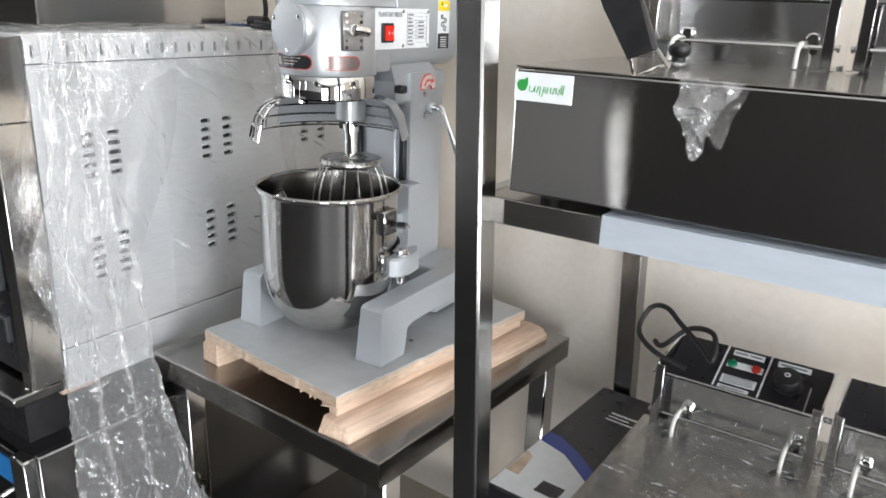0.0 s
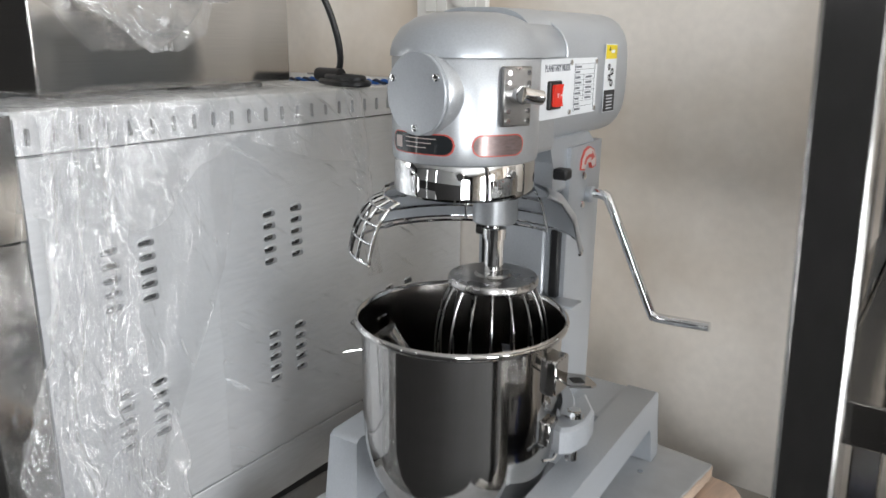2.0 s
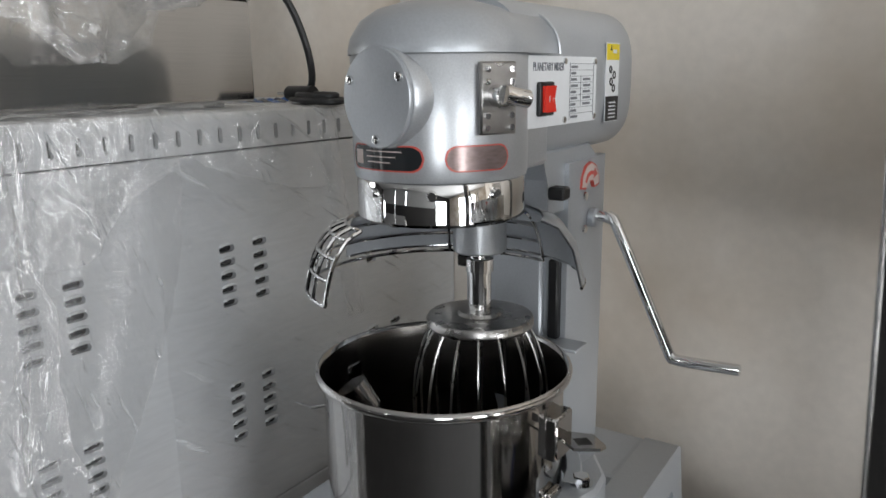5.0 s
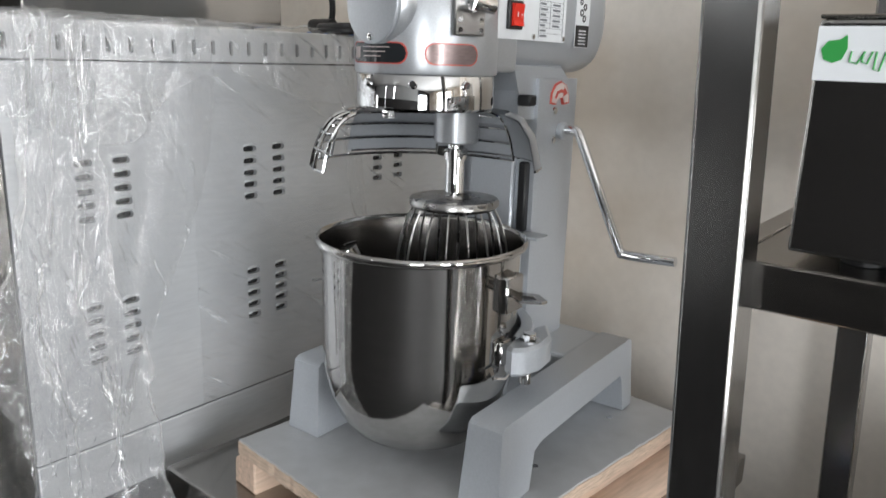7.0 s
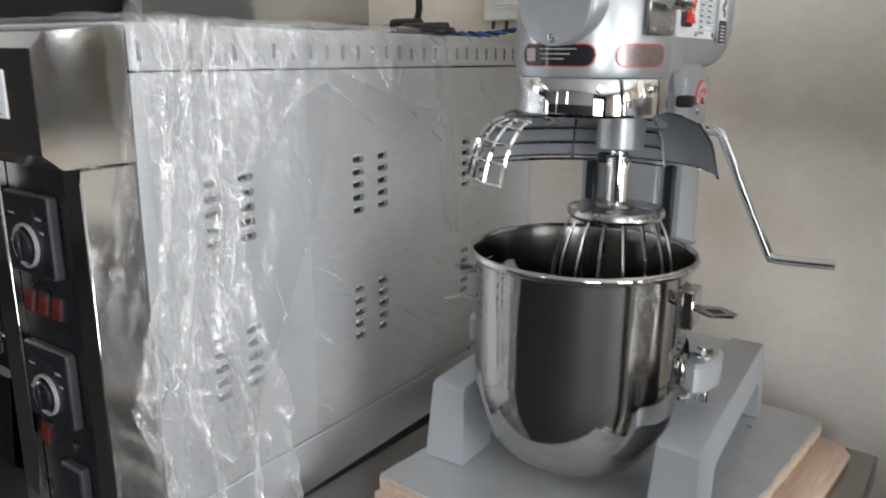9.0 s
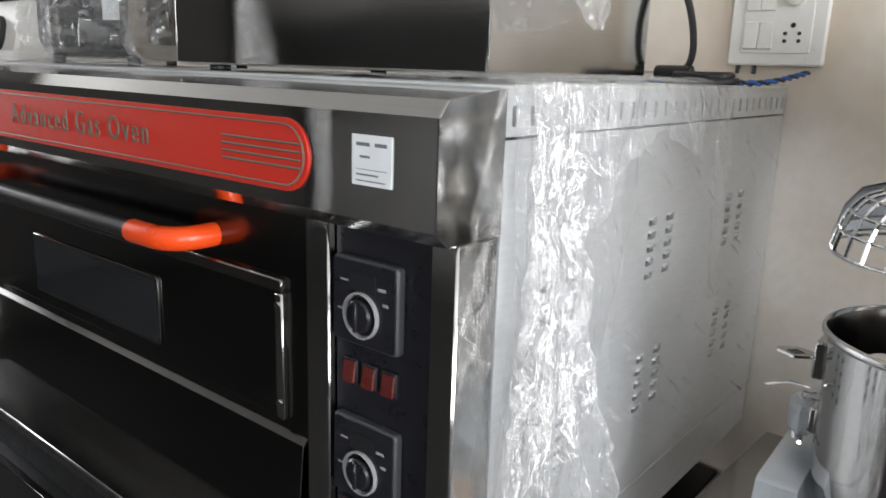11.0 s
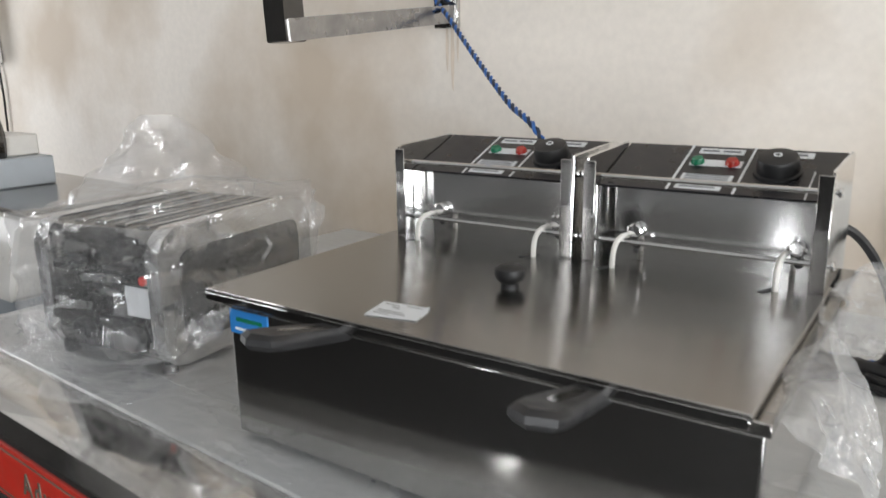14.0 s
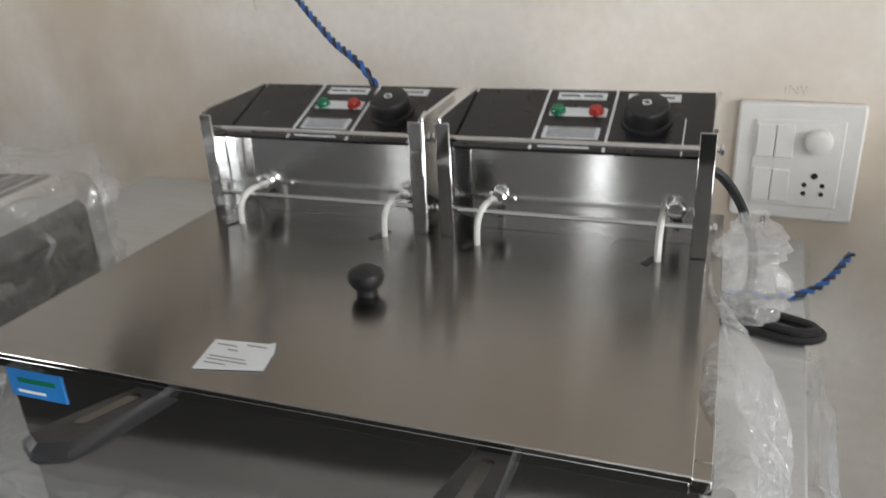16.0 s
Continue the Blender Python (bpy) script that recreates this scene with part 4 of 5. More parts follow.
# pill labels round the head
for a0, a1, mt in ((-127, -66, M_DARKGLASS), (-54, -11, M_OXRED)):
    bmo, bmi = bmesh.new(), bmesh.new()
    for bmx, g, r in ((bmo, 0.0, 0.0803), (bmi, 1.2, 0.0806)):
        n = 56
        top, bot = [], []
        for i in range(n + 1):
            t = i / n
            an = radians(a0 + g + (a1 - a0 - 2 * g) * t)
            ed = min(t, 1 - t) * (a1 - a0) / 8.0
            hh = (0.0105 - 0.0012 * (g > 0)) * math.sqrt(max(0.0, 1 - max(0, 1 - ed) ** 2)) + 0.0005
            top.append(bmx.verts.new((r * math.cos(an), r * math.sin(an), 0.4795 + hh)))
            bot.append(bmx.verts.new((r * math.cos(an), r * math.sin(an), 0.4795 - hh)))
        for i in range(n):
            bmx.faces.new((bot[i], bot[i + 1], top[i + 1], top[i]))
    pl = part("pill_label", bmo, M_OXRED, mixer, "red-edged oval warning label")
    part("label_field", bmi, M_DARKGLASS if mt is M_DARKGLASS else M_PILL, pl)
CRESCENT = [(0.176, 0.424), (0.178, 0.437), (0.188, 0.448), (0.202, 0.452), (0.216, 0.447), (0.225, 0.435), (0.226, 0.424), (0.214, 0.422), (0.209, 0.430), (0.197, 0.430), (0.189, 0.422)]
icon = bmesh.new()
for a0, a1, z0, z1 in [(-121, -112, 0.4735, 0.4855)] + [(-108 + 0.5 * k, -80 - 4 * k, 0.4848 - 0.0046 * k, 0.4856 - 0.0046 * k) for k in range(3)]:
    cols = [[icon.verts.new((0.0809 * math.cos(radians(a0 + (a1 - a0) * t / 6)), 0.0809 * math.sin(radians(a0 + (a1 - a0) * t / 6)), z)) for z in (z0, z1)] for t in range(7)]
    for p, q in zip(cols, cols[1:]):
        icon.faces.new((p[0], q[0], q[1], p[1]))
part("label_print", icon, M_STICKER, mixer, "pale warning print")["kind"] = "stuff"
arrow = part("arrow_label", prism(CRESCENT, 0.0560, 0.0642, "x"), M_OXRED, mixer, "pale crescent sticker with red arrow")
part("sticker_field", prism([(0.201 + (a - 0.201) * 0.91, 0.4385 + (b - 0.4385) * 0.86) for a, b in CRESCENT], 0.0642, 0.0646, "x"), M_STICKER, arrow)
part("arrow_mark", prism([(0.185, 0.431), (0.191, 0.4395), (0.201, 0.4420), (0.209, 0.4405), (0.210, 0.4445), (0.219, 0.4365), (0.208, 0.4325), (0.2085, 0.4365), (0.201, 0.4378), (0.194, 0.436), (0.189, 0.4295)], 0.0646, 0.0650, "x"), M_OXRED, arrow)
for y, z in ((0.190, 0.415), (0.190, 0.378)):
    part("column_screw", lathe([(0.005, 0), (0.0045, 0.002), (0, 0.003)], 12, pose(0.063, y, z, 0, 90, 0)), M_CHROME, mixer)
# lift crank
crank = part("lift_crank", tube([(0.050, 0.212, 0.387), (0.070, 0.212, 0.390), (0.085, 0.211, 0.388), (0.094, 0.210, 0.379), (0.156, 0.206, 0.253), (0.163, 0.205, 0.243), (0.174, 0.205, 0.240), (0.235, 0.203, 0.243)], 0.0062, 14, round_step=4), M_CHROME, mixer, "bent chrome lift crank")
part("crank_bush", disc(0.011, 0, 0.010, 20, pose(0.060, 0.212, 0.388, 0, 90, 0), bevel=0.002), M_PAINT, crank)
# agitator
hubx, huby = 0.026, 0.026
part("planet_hub", disc(0.0255, 0.382, 0.4215, 32, Matrix.Translation((hubx, huby, 0)), bevel=0.002), M_PAINTD, mixer, "grey planetary hub")
part("drive_nut", disc(0.008, 0.408, 0.4205, 6, Matrix.Translation((-0.036, -0.02, 0))), M_CHROME, mixer)
wk = part("whisk", lathe([(0, 0.319), (0.0112, 0.319), (0.0112, 0.362), (0.0135, 0.363), (0.0135, 0.375), (0.010, 0.376), (0.009, 0.383), (0, 0.383)], 28, Matrix.Translation((hubx, huby, 0))), M_CHROME, mixer, "steel wire whisk")
part("whisk_pin", box(hubx - 0.022, hubx - 0.012, huby - 0.006, huby + 0.006, 0.366, 0.377, 0.001), M_DARKSTEEL, wk)
part("whisk_plate", lathe([(0.0, 0.3075), (0.049, 0.3075), (0.0525, 0.311), (0.0525, 0.316), (0.051, 0.3185), (0.046, 0.319), (0.022, 0.320), (0.020, 0.323), (0, 0.323)], 48, Matrix.Translation((hubx, huby, 0))), M_DULL, wk, "round dull steel whisk plate")
for k in range(16):
    a = 2 * math.pi * (k + 0.3) / 16
    pts = [(0.047, 0.308), (0.057, 0.288), (0.0655, 0.252), (0.067, 0.21), (0.061, 0.16), (0.045, 0.115), (0.022, 0.085), (0.0, 0.078)]
    part("whisk_wire", tube([(hubx + r * math.cos(a), huby + r * math.sin(a), z) for r, z in pts], 0.00125, 6, round_step=3), M_DULL, wk)
# bowl
bowl = part("bowl", lathe([(0.1195, 0.266), (0.1225, 0.2655), (0.1245, 0.2675), (0.1250, 0.2705), (0.1240, 0.2735), (0.1215, 0.2745), (0.1190, 0.2725), (0.1175, 0.262), (0.1165, 0.14), (0.1150, 0.115), (0.110, 0.088), (0.099, 0.060), (0.082, 0.038), (0.055, 0.023), (0.028, 0.0175), (0, 0.0165),
                          ], 96), M_BOWL, mixer, "mirror-polished steel bowl", smooth=60)
part("bowl_inside", lathe([(0.1192, 0.2725), (0.1158, 0.258), (0.1148, 0.14), (0.109, 0.09), (0.098, 0.063), (0.08, 0.041), (0.05, 0.027), (0, 0.021)], 96), M_BOWLIN, bowl, "dull steel bowl inside, its dark reflections put into the colour", smooth=60)
for s in (-1, 1):
    tab = prism([(s * 0.114, 0.0), (s * 0.128, -0.004), (s * 0.146, -0.016), (s * 0.166, -0.004), (s * 0.168, 0.004), (s * 0.150, 0.018), (s * 0.130, 0.012)], 0.2245, 0.2275, "z")
    tb = part("bowl_lug", tab, M_TUBE, bowl, "flat steel lug")
    part("lug_hole", prism([(s * 0.138, 0.0), (s * 0.147, -0.008), (s * 0.157, 0.0), (s * 0.148, 0.008)], 0.2276, 0.2279, "z"), M_BLACK, tb)
    part("bowl_bracket", box(min(s * 0.115, s * 0.128), max(s * 0.115, s * 0.128), -0.012, 0.022, 0.205, 0.247, 0.002), M_TUBE, bowl)
# attachment lying in the bowl
at = thing("dough_hook", "steel dough hook end leaning inside the mixer bowl", "mixer attachment", pose(0.335, 0.410, 0.8435, 0, 0, 1.8))
part("shank", tube([(-0.060, -0.056, 0.240), (-0.035, -0.036, 0.185), (-0.02, -0.01, 0.11), (0.0, -0.01, 0.05)], 0.0115, 14), M_TUBE, at)
part("socket", tube([(-0.068, -0.061, 0.254), (-0.056, -0.053, 0.230)], 0.0165, 16), M_TUBE, at)
# bowl carrier
bm = lathe([(0.122, 0.145), (0.135, 0.145), (0.137, 0.149), (0.137, 0.168), (0.135, 0.172), (0.122, 0.172)], 40, None, None, 8, 172)
part("bowl_carrier", bm, M_PAINT, mixer, "cast grey bowl carrier")
for s in (-1, 1):
    arm = prism([(s * 0.119, 0.01), (s * 0.122, 0.0), (s * 0.134, -0.006), (s * 0.146, 0.006), (s * 0.152, 0.03), (s * 0.148, 0.06), (s * 0.12, 0.10), (s * 0.116, 0.06)], 0.132, 0.166, "z", 0.004)
    ap = part("carrier_arm", arm, M_PAINT, mixer, "cast grey carrier arm")
    part("carrier_bolt", disc(0.0085, 0.166, 0.175, 6, Matrix.Translation((s * 0.134, 0.032, 0)), bevel=0.0012), M_CHROME, ap)
    part("bolt_washer", disc(0.0115, 0.1655, 0.1675, 20, Matrix.Translation((s * 0.134, 0.032, 0))), M_CHROME, ap)
    part("clamp_plate", box(min(s * 0.116, s * 0.124), max(s * 0.116, s * 0.124), -0.012, 0.012, 0.142, 0.172, 0.002), M_TUBE, ap)
    part("clamp_wire", tube([(s * 0.130, 0.0, 0.138), (s * 0.132, -0.016, 0.134), (s * 0.126, -0.03, 0.137)], 0.002, 8), M_CHROME, ap)
    part("lower_bolt", disc(0.007, 0.118, 0.134, 12, Matrix.Translation((s * 0.138, 0.02, 0)), bevel=0.001), M_CHROME, ap)
part("carriage", box(-0.05, 0.05, 0.115, 0.152, 0.12, 0.2, 0.006, 2), M_PAINT, mixer)
part("release_wire", tube([(-0.128, 0.0, 0.19), (-0.15, -0.004, 0.192), (-0.172, -0.012, 0.186)], 0.0018, 8), M_CHROME, mixer)
# splash guard: rear sheet hood and the hinged wire part
sheet = lathe([(0.095, 0.4195), (0.1115, 0.4135), (0.1255, 0.394), (0.134, 0.360), (0.1325, 0.360), (0.124, 0.393), (0.1105, 0.412), (0.094, 0.418)], 48, None, None, 12, 174)
part("guard_hood", sheet, M_PAINT, mixer, "curved grey sheet guard", smooth=60)
gpts = ((0.0895, 0.4155), (0.104, 0.409), (0.116, 0.394), (0.1235, 0.376), (0.1285, 0.355))
gate = part("wire_guard", tube([(0.0895 * math.cos(radians(a)), 0.0895 * math.sin(radians(a)), 0.4155) for a in range(68, 254, 4)], 0.0018, 6), M_CHROME, mixer, "chrome wire guard swung open")
for r, z in gpts[1:]:
    part("wire", tube([(r * math.cos(radians(a)), r * math.sin(radians(a)), z) for a in range(68, 254, 4)], 0.0018, 6), M_CHROME, gate)
for a in (68, 120, 190, 203, 216, 228, 240, 252):
    part("wire", tube([(r * math.cos(radians(a)), r * math.sin(radians(a)), z) for r, z in gpts], 0.0019, 6, round_step=3), M_CHROME, gate)
tail = tube([(0.1333 * math.cos(radians(a)), 0.1333 * math.sin(radians(a)), 0.3595) for a in range(12, 176, 4)], 0.0016, 6)
part("guard_hem", tail, M_CHROME, mixer)
part("limit_switch", box(0.062, 0.080, 0.096, 0.113, 0.424, 0.437, 0.002), M_BLACK, mixer, "black limit switch")


# ---- things round the fryer on the oven ----
toaster = thing("toaster", "chrome and dark four-slot toaster inside a clear plastic bag", "toaster", pose(-0.752, 0.166, 1.350, 0, 0, 11))
TWW, TD, TH = 0.222, 0.29, 0.184
part("body", box(-TWW + 0.02, -0.02, 0.012, TD - 0.01, 0.012, TH - 0.006, 0.012, 3), M_DARKSTEEL, toaster, "dark steel body")
for x0, x1 in ((-0.022, 0.0), (-TWW, -TWW + 0.022)):
    part("end_frame", prism(pill(0.0, TD, 0.010, TH, 0.028, 6), x0, x1, "x", 0.004), M_CHROME, toaster, "rounded chrome end frame")
part("side_inset", prism(pill(0.032, TD - 0.030, 0.034, TH - 0.030, 0.016, 5), 0.0002, 0.0012, "x", 0.0004), M_DARKSTEEL, toaster, "dark side panel")
for k in range(4):
    part("bread_slot", prism(pill(-TWW + 0.042 + 0.038 * k, -TWW + 0.062 + 0.038 * k, 0.03, TD - 0.03, 0.004), TH - 0.0065, TH - 0.0045, "z"), M_BLACK, toaster)
    part("slot_rail", box(-TWW + 0.063 + 0.038 * k, -TWW + 0.067 + 0.038 * k, 0.028, TD - 0.028, TH - 0.007, TH - 0.001, 0.001), M_CHROME, toaster)
for x in (-0.06, -0.15):
    part("browning_knob", disc(0.016, 0, 0.016, 24, pose(x, 0.012, 0.042, 90, 0, 0), bevel=0.003), M_BLACK, toaster)
    part("lever", box(x - 0.016, x + 0.016, -0.018, 0.011, 0.128, 0.14, 0.003), M_BLACK, toaster)
part("pilot_light", disc(0.006, 0, 0.004, 14, pose(-0.04, 0.012, 0.118, 90, 0, 0)), M_REDL, toaster)
part("rating_sticker", box(-0.074, -0.030, 0.0105, 0.0117, 0.070, 0.108), M_PAPER, toaster, "white sticker")
for x in (-TWW + 0.02, -0.02):
    for y in (0.02, TD - 0.03):
        part("foot", disc(0.010, 0.0005, 0.013, 12, Matrix.Translation((x, y, 0))), M_BLACK, toaster)


def bag_point(u, v):
    a = 2 * math.pi * u
    c, s = math.cos(a), math.sin(a)
    e = 2 / 4.5
    hx, hy = 0.122, 0.158
    if v < 0.22:
        k = 1.0 + 0.50 * (1 - v / 0.22) ** 1.5
        z, wob = 0.004 + 0.02 * (v / 0.22), 0.45
        k += 0.12 * math.sin(3 * a + 1)
    elif v < 0.66:
        t = (v - 0.22) / 0.44
        k, z, wob = 1.06 + 0.05 * math.sin(5 * a), 0.024 + 0.165 * t, 1.0
    else:
        t = (v - 0.66) / 0.34
        k, z, wob = (1 - t) ** 0.8 * 1.06 + 0.02, 0.187 + 0.115 * t ** 2.6, 1.0
    x = -0.111 + hx * k * math.copysign(abs(c) ** e, c) - (0.02 if v > 0.66 else 0)
    y = 0.145 + hy * k * math.copysign(abs(s) ** e, s)
    return (x, y, z), (c, s, 0.35), wob


solid("plastic_bag", crumple(110, 70, bag_point, 3, 0.017, 13.0), M_BAG, "clear crinkled plastic bag over the toaster", "plastic bag", m=toaster.matrix_world.copy(), smooth=25)


def corner_bag(u, v):
    """Milky bag caught under the lid along the fryer's right edge."""
    y = -0.020 + 0.270 * u
    belly = math.sin(math.pi * min(1.0, 0.10 + 0.85 * u)) ** 0.8
    knots = ((0.0, 0.010), (0.27, 0.052), (0.48, 0.105), (0.70, 0.100), (0.92, 0.082), (1.0, 0.045))
    for (a, p), (b, q) in zip(knots, knots[1:]):
        if u >= a - 1e-6:
            drop = p + (q - p) * (u - a) / (b - a)
    x = -0.003 + 0.046 * belly * math.sin(1.57 * min(1.0, v * 1.25)) + 0.006 * math.sin(11 * u + 2 * v)
    z = 0.155 + 0.008 * math.sin(3.1 * min(1, 2.2 * v)) - drop * v ** 1.4
    return (x, y, z), (1, 0, 0.3), 0.35 + 0.8 * v


solid("plastic_bag", crumple(70, 50, corner_bag, 8, 0.0075, 17.0), M_BAGW, "milky plastic wrap hanging from the fryer's corner", "plastic bag", m=fryer_top.matrix_world.copy(), smooth=25)


def back_bag(u, v):
    a = 2 * math.pi * u
    r = 0.026 * math.sin(math.pi * min(0.96, max(0.06, v))) ** 0.6 * (0.55 + 0.75 * v)
    return (0.027 + r * math.cos(a) * 0.75, 0.245 + 0.10 * v + r * math.sin(a) * 0.9, 0.118 + 0.056 * v), (math.cos(a), math.sin(a), 0), 1.0


solid("plastic_bag", crumple(56, 48, back_bag, 12, 0.012, 34.0), M_BAGW, "tuft of milky plastic beside the fryer head", "plastic bag", m=fryer_top.matrix_world.copy(), smooth=25)


def left_tuft(u, v):
    w = 0.006 + 0.022 * math.sin(math.pi * min(1.0, 0.25 + 0.75 * u))
    return (-0.468 - 0.072 * u, -0.016 - 0.010 * v, 0.152 - 0.036 * u - w * v), (0, -1, 0.3), 1.0


solid("plastic_bag", crumple(30, 14, left_tuft, 21, 0.006, 30.0), M_BAGW, "scrap of milky plastic under the lid's edge", "plastic bag", m=fryer_top.matrix_world.copy(), smooth=25)


# protective film on the oven's side, folded over the top edge
def side_film(u, v):
    y = 0.090 + 0.255 * u + (0.03 * math.sin(4 * v) if u > 0.9 else 0)
    if v < 0.12:
        t = v / 0.12
        return (-0.085 * (1 - t) + 0.007 * t, y, 1.3535 + 0.003 * math.sin(9 * u)), (0, 0, 1), 0.4
    t = (v - 0.12) / 0.88
    k = 0.9 - 0.4 * t + 0.3 * math.sin(6 * u)
    return (0.007 + 0.004 * math.sin(23 * u + 2 * t), y - 0.10 * t * u + 0.012 * math.sin(5 * t), 1.352 - 0.50 * t), (1, 0, 0), k


solid("protective_film", crumple(140, 170, side_film, 4, 0.0036, 38.0, (1, 1.7, 0.36)), M_FILM, "clear wrinkled protective film on the oven side", "plastic film", smooth=35)


def tight_film(u, v):
    y = 0.325 + 0.57 * u
    z = 1.353 - 0.53 * v
    return (0.003 + 0.002 * math.sin(9 * u), y, z), (1, 0, 0), 1.0


solid("protective_film", crumple(110, 80, tight_film, 6, 0.0024, 18.0, (1, 0.6, 1.6)), M_FILM2, "tight clear film stretched over the oven side", "plastic film", smooth=30)


def fin_film(u, v):
    """Loose film edge standing out from the side in one long crease."""
    z = 1.345 - 0.30 * v
    return (0.004 + 0.012 * math.sin(math.pi * u) * (1 - 0.5 * v), 0.600 + 0.035 * (u - 0.5) + 0.045 * v, z), (1, 0, 0), 1.0


solid("protective_film", crumple(8, 46, fin_film, 15, 0.004, 30.0), M_FILM, "long crease of clear film on the oven side", "plastic film", smooth=30)


def hanging_film(u, v):
    z = 1.352 - 1.02 * v
    w = 0.075 + 0.20 * v ** 1.3 + 0.05 * math.exp(-((v - 0.36) / 0.07) ** 2)
    yc = 0.128 + 0.020 * (1 - v) - 0.02 * math.sin(3.2 * v) - 0.030 * math.exp(-((v - 0.32) / 0.08) ** 2) + 0.055 * v * v
    y = yc + w * (u - 0.5)
    x = 0.016 + 0.115 * v ** 1.3 + 0.016 * math.sin(19 * u + 6 * v) * (0.5 + v) + 0.018 * math.exp(-((v - 0.36) / 0.12) ** 2)
    return (x, y, z), (1, 0.3, 0), 0.7 + 0.6 * v


solid("protective_film", crumple(110, 260, hanging_film, 9, 0.0085, 40.0, (1, 1.5, 0.42)), M_BUNCH, "bunched clear film hanging down the oven's corner", "plastic film", smooth=35)


def top_film(u, v):
    x = -1.17 + 1.165 * u
    y = 0.072 + 0.10 * v + 0.012 * math.sin(13 * u) * v + 0.10 * v * max(0, u - 0.9) * 10
    return (x, y, 1.352 + 0.0025 * math.sin(30 * u + 4 * v)), (0, 0, 1), 0.6 + 0.4 * math.sin(7 * u)


solid("protective_film", crumple(160, 16, top_film, 23, 0.003, 18.0, (0.35, 2, 1)), M_BAGW, "dusty film strip along the oven's top edge", "plastic film", smooth=30)


def draped_film(u, v):
    """Milky sheet folded over the top edge, its lower hem uneven."""
    y = 0.082 + 0.47 * u
    if v < 0.3:
        t = v / 0.3
        reach = 0.05 + 0.10 * abs(math.sin(5 * u + 0.6))
        return (-reach * (1 - t) + 0.012 * t, y + 0.02 * (1 - t) * math.sin(14 * u), 1.3545), (0, 0, 1), 0.7
    t = (v - 0.3) / 0.7
    hem = 0.05 + 0.11 * abs(math.sin(4.2 * u + 0.5)) * (1 - 0.5 * u)
    return (0.013 + 0.006 * math.sin(17 * u + 3 * t) + 0.014 * t * u, y + 0.03 * t * math.sin(9 * u), 1.3535 - hem * t), (1, 0, 0.1), 0.7 + 0.6 * t


solid("protective_film", crumple(110, 60, draped_film, 41, 0.006, 20.0, (1, 1.5, 0.5)), M_DRAPE, "milky film folded over the oven's top edge", "plastic film", smooth=30)

# ---- wall fittings ----
sock = thing("switch_board", "off-white switch board with rocker switches, dimmer and socket", "switch board", pose(-0.103, WALL_Y, 1.383))
SW, SH = 0.155, 0.162
part("plate", prism(pill(0, SW, 0, SH, 0.006), -0.012, 0.0, "y", 0.003), M_WHITE, sock, "off-white cover plate")
part("inner_frame", prism(pill(0.022, SW - 0.022, 0.020, SH - 0.022, 0.003), -0.0145, -0.0118, "y", 0.0012), M_WHITE, sock)
for x, z in ((0.026, 0.088), (0.050, 0.088), (0.026, 0.026), (0.050, 0.026)):
    part("rocker", prism([(-0.0145, z), (-0.0185, z + 0.002), (-0.0165, z + 0.044), (-0.0145, z + 0.046)], x, x + 0.0225, "x", 0.0008), M_WHITE, sock, "white rocker switch")
part("dimmer_knob", lathe([(0.017, 0), (0.016, 0.010), (0.012, 0.0125), (0, 0.0125)], 28, pose(0.103, -0.0145, 0.112, 90, 0, 0)), M_WHITE, sock, "round dimmer knob")
for x, z, r in ((0.103, 0.065, 0.0042), (0.092, 0.052, 0.0032), (0.114, 0.052, 0.0032), (0.092, 0.040, 0.0032), (0.114, 0.040, 0.0032)):
    part("socket_hole", disc(r, 0, 0.0006, 14, pose(x, -0.0146, z, 90, 0, 0)), M_BLACK, sock)
for x in (0.018, 0.046):
    part("wire_stub", tube([(x, -0.004, 0.002), (x, -0.006, -0.014)], 0.0035, 8), M_BLACK, sock)
note = thing("pencil_note", "faint pencilled INV on the wall", "writing", pose(-0.036, WALL_Y - 0.0008, 1.560, 90, 0, 0))
text_mesh("letters", "INV", 0.018, M_PENCIL, note, Matrix(), 0.0001, -0.0006)["kind"] = "stuff"
part("underline", box(-0.024, 0.024, -0.0145, -0.0140, 0, 0.0004), M_PENCIL, note)

rust = thing("rust_stain", "faint brown rust runs on the wall below the bracket", "stain")
for x, z0, z1, w in ((-0.902, 1.70, 1.79, 0.004), (-0.889, 1.665, 1.79, 0.005), (-0.876, 1.72, 1.785, 0.003)):
    part("run", prism([(x - w * 0.6, z1), (x + w * 0.6, z1), (x + w, z1 - 0.4 * (z1 - z0)), (x + 0.3 * w, z0), (x - 0.5 * w, z0 + 0.01), (x - w, z1 - 0.5 * (z1 - z0))], WALL_Y - 0.0008, WALL_Y - 0.0004, "y"), M_RUST, rust)

br = thing("wall_bracket", "stainless steel shelf bracket bolted to the wall", "bracket")
p0, p1 = Vector((-0.836, 0.440, 1.768)), Vector((-0.895, 0.912, 1.812))
part("arm", prism([(-0.019, -0.016), (0.019, -0.016), (0.019, 0.016), (-0.019, 0.016)], 0, (p1 - p0).length, "y", 0.002, None, Matrix.Translation(p0) @ (p1 - p0).to_track_quat("Y", "Z").to_matrix().to_4x4()), M_DULL, br, "square steel tube arm")
part("upright", prism([(-0.019, -0.0), (0.019, -0.0), (0.019, 0.042), (-0.019, 0.042)], 0, 0.36, "z", 0.002, None, Matrix.Translation((-0.838, 0.437, 1.752)) @ pose(0, 0, 0, 0, -3, 7)), M_DARKSTEEL, br, "square tube upright")
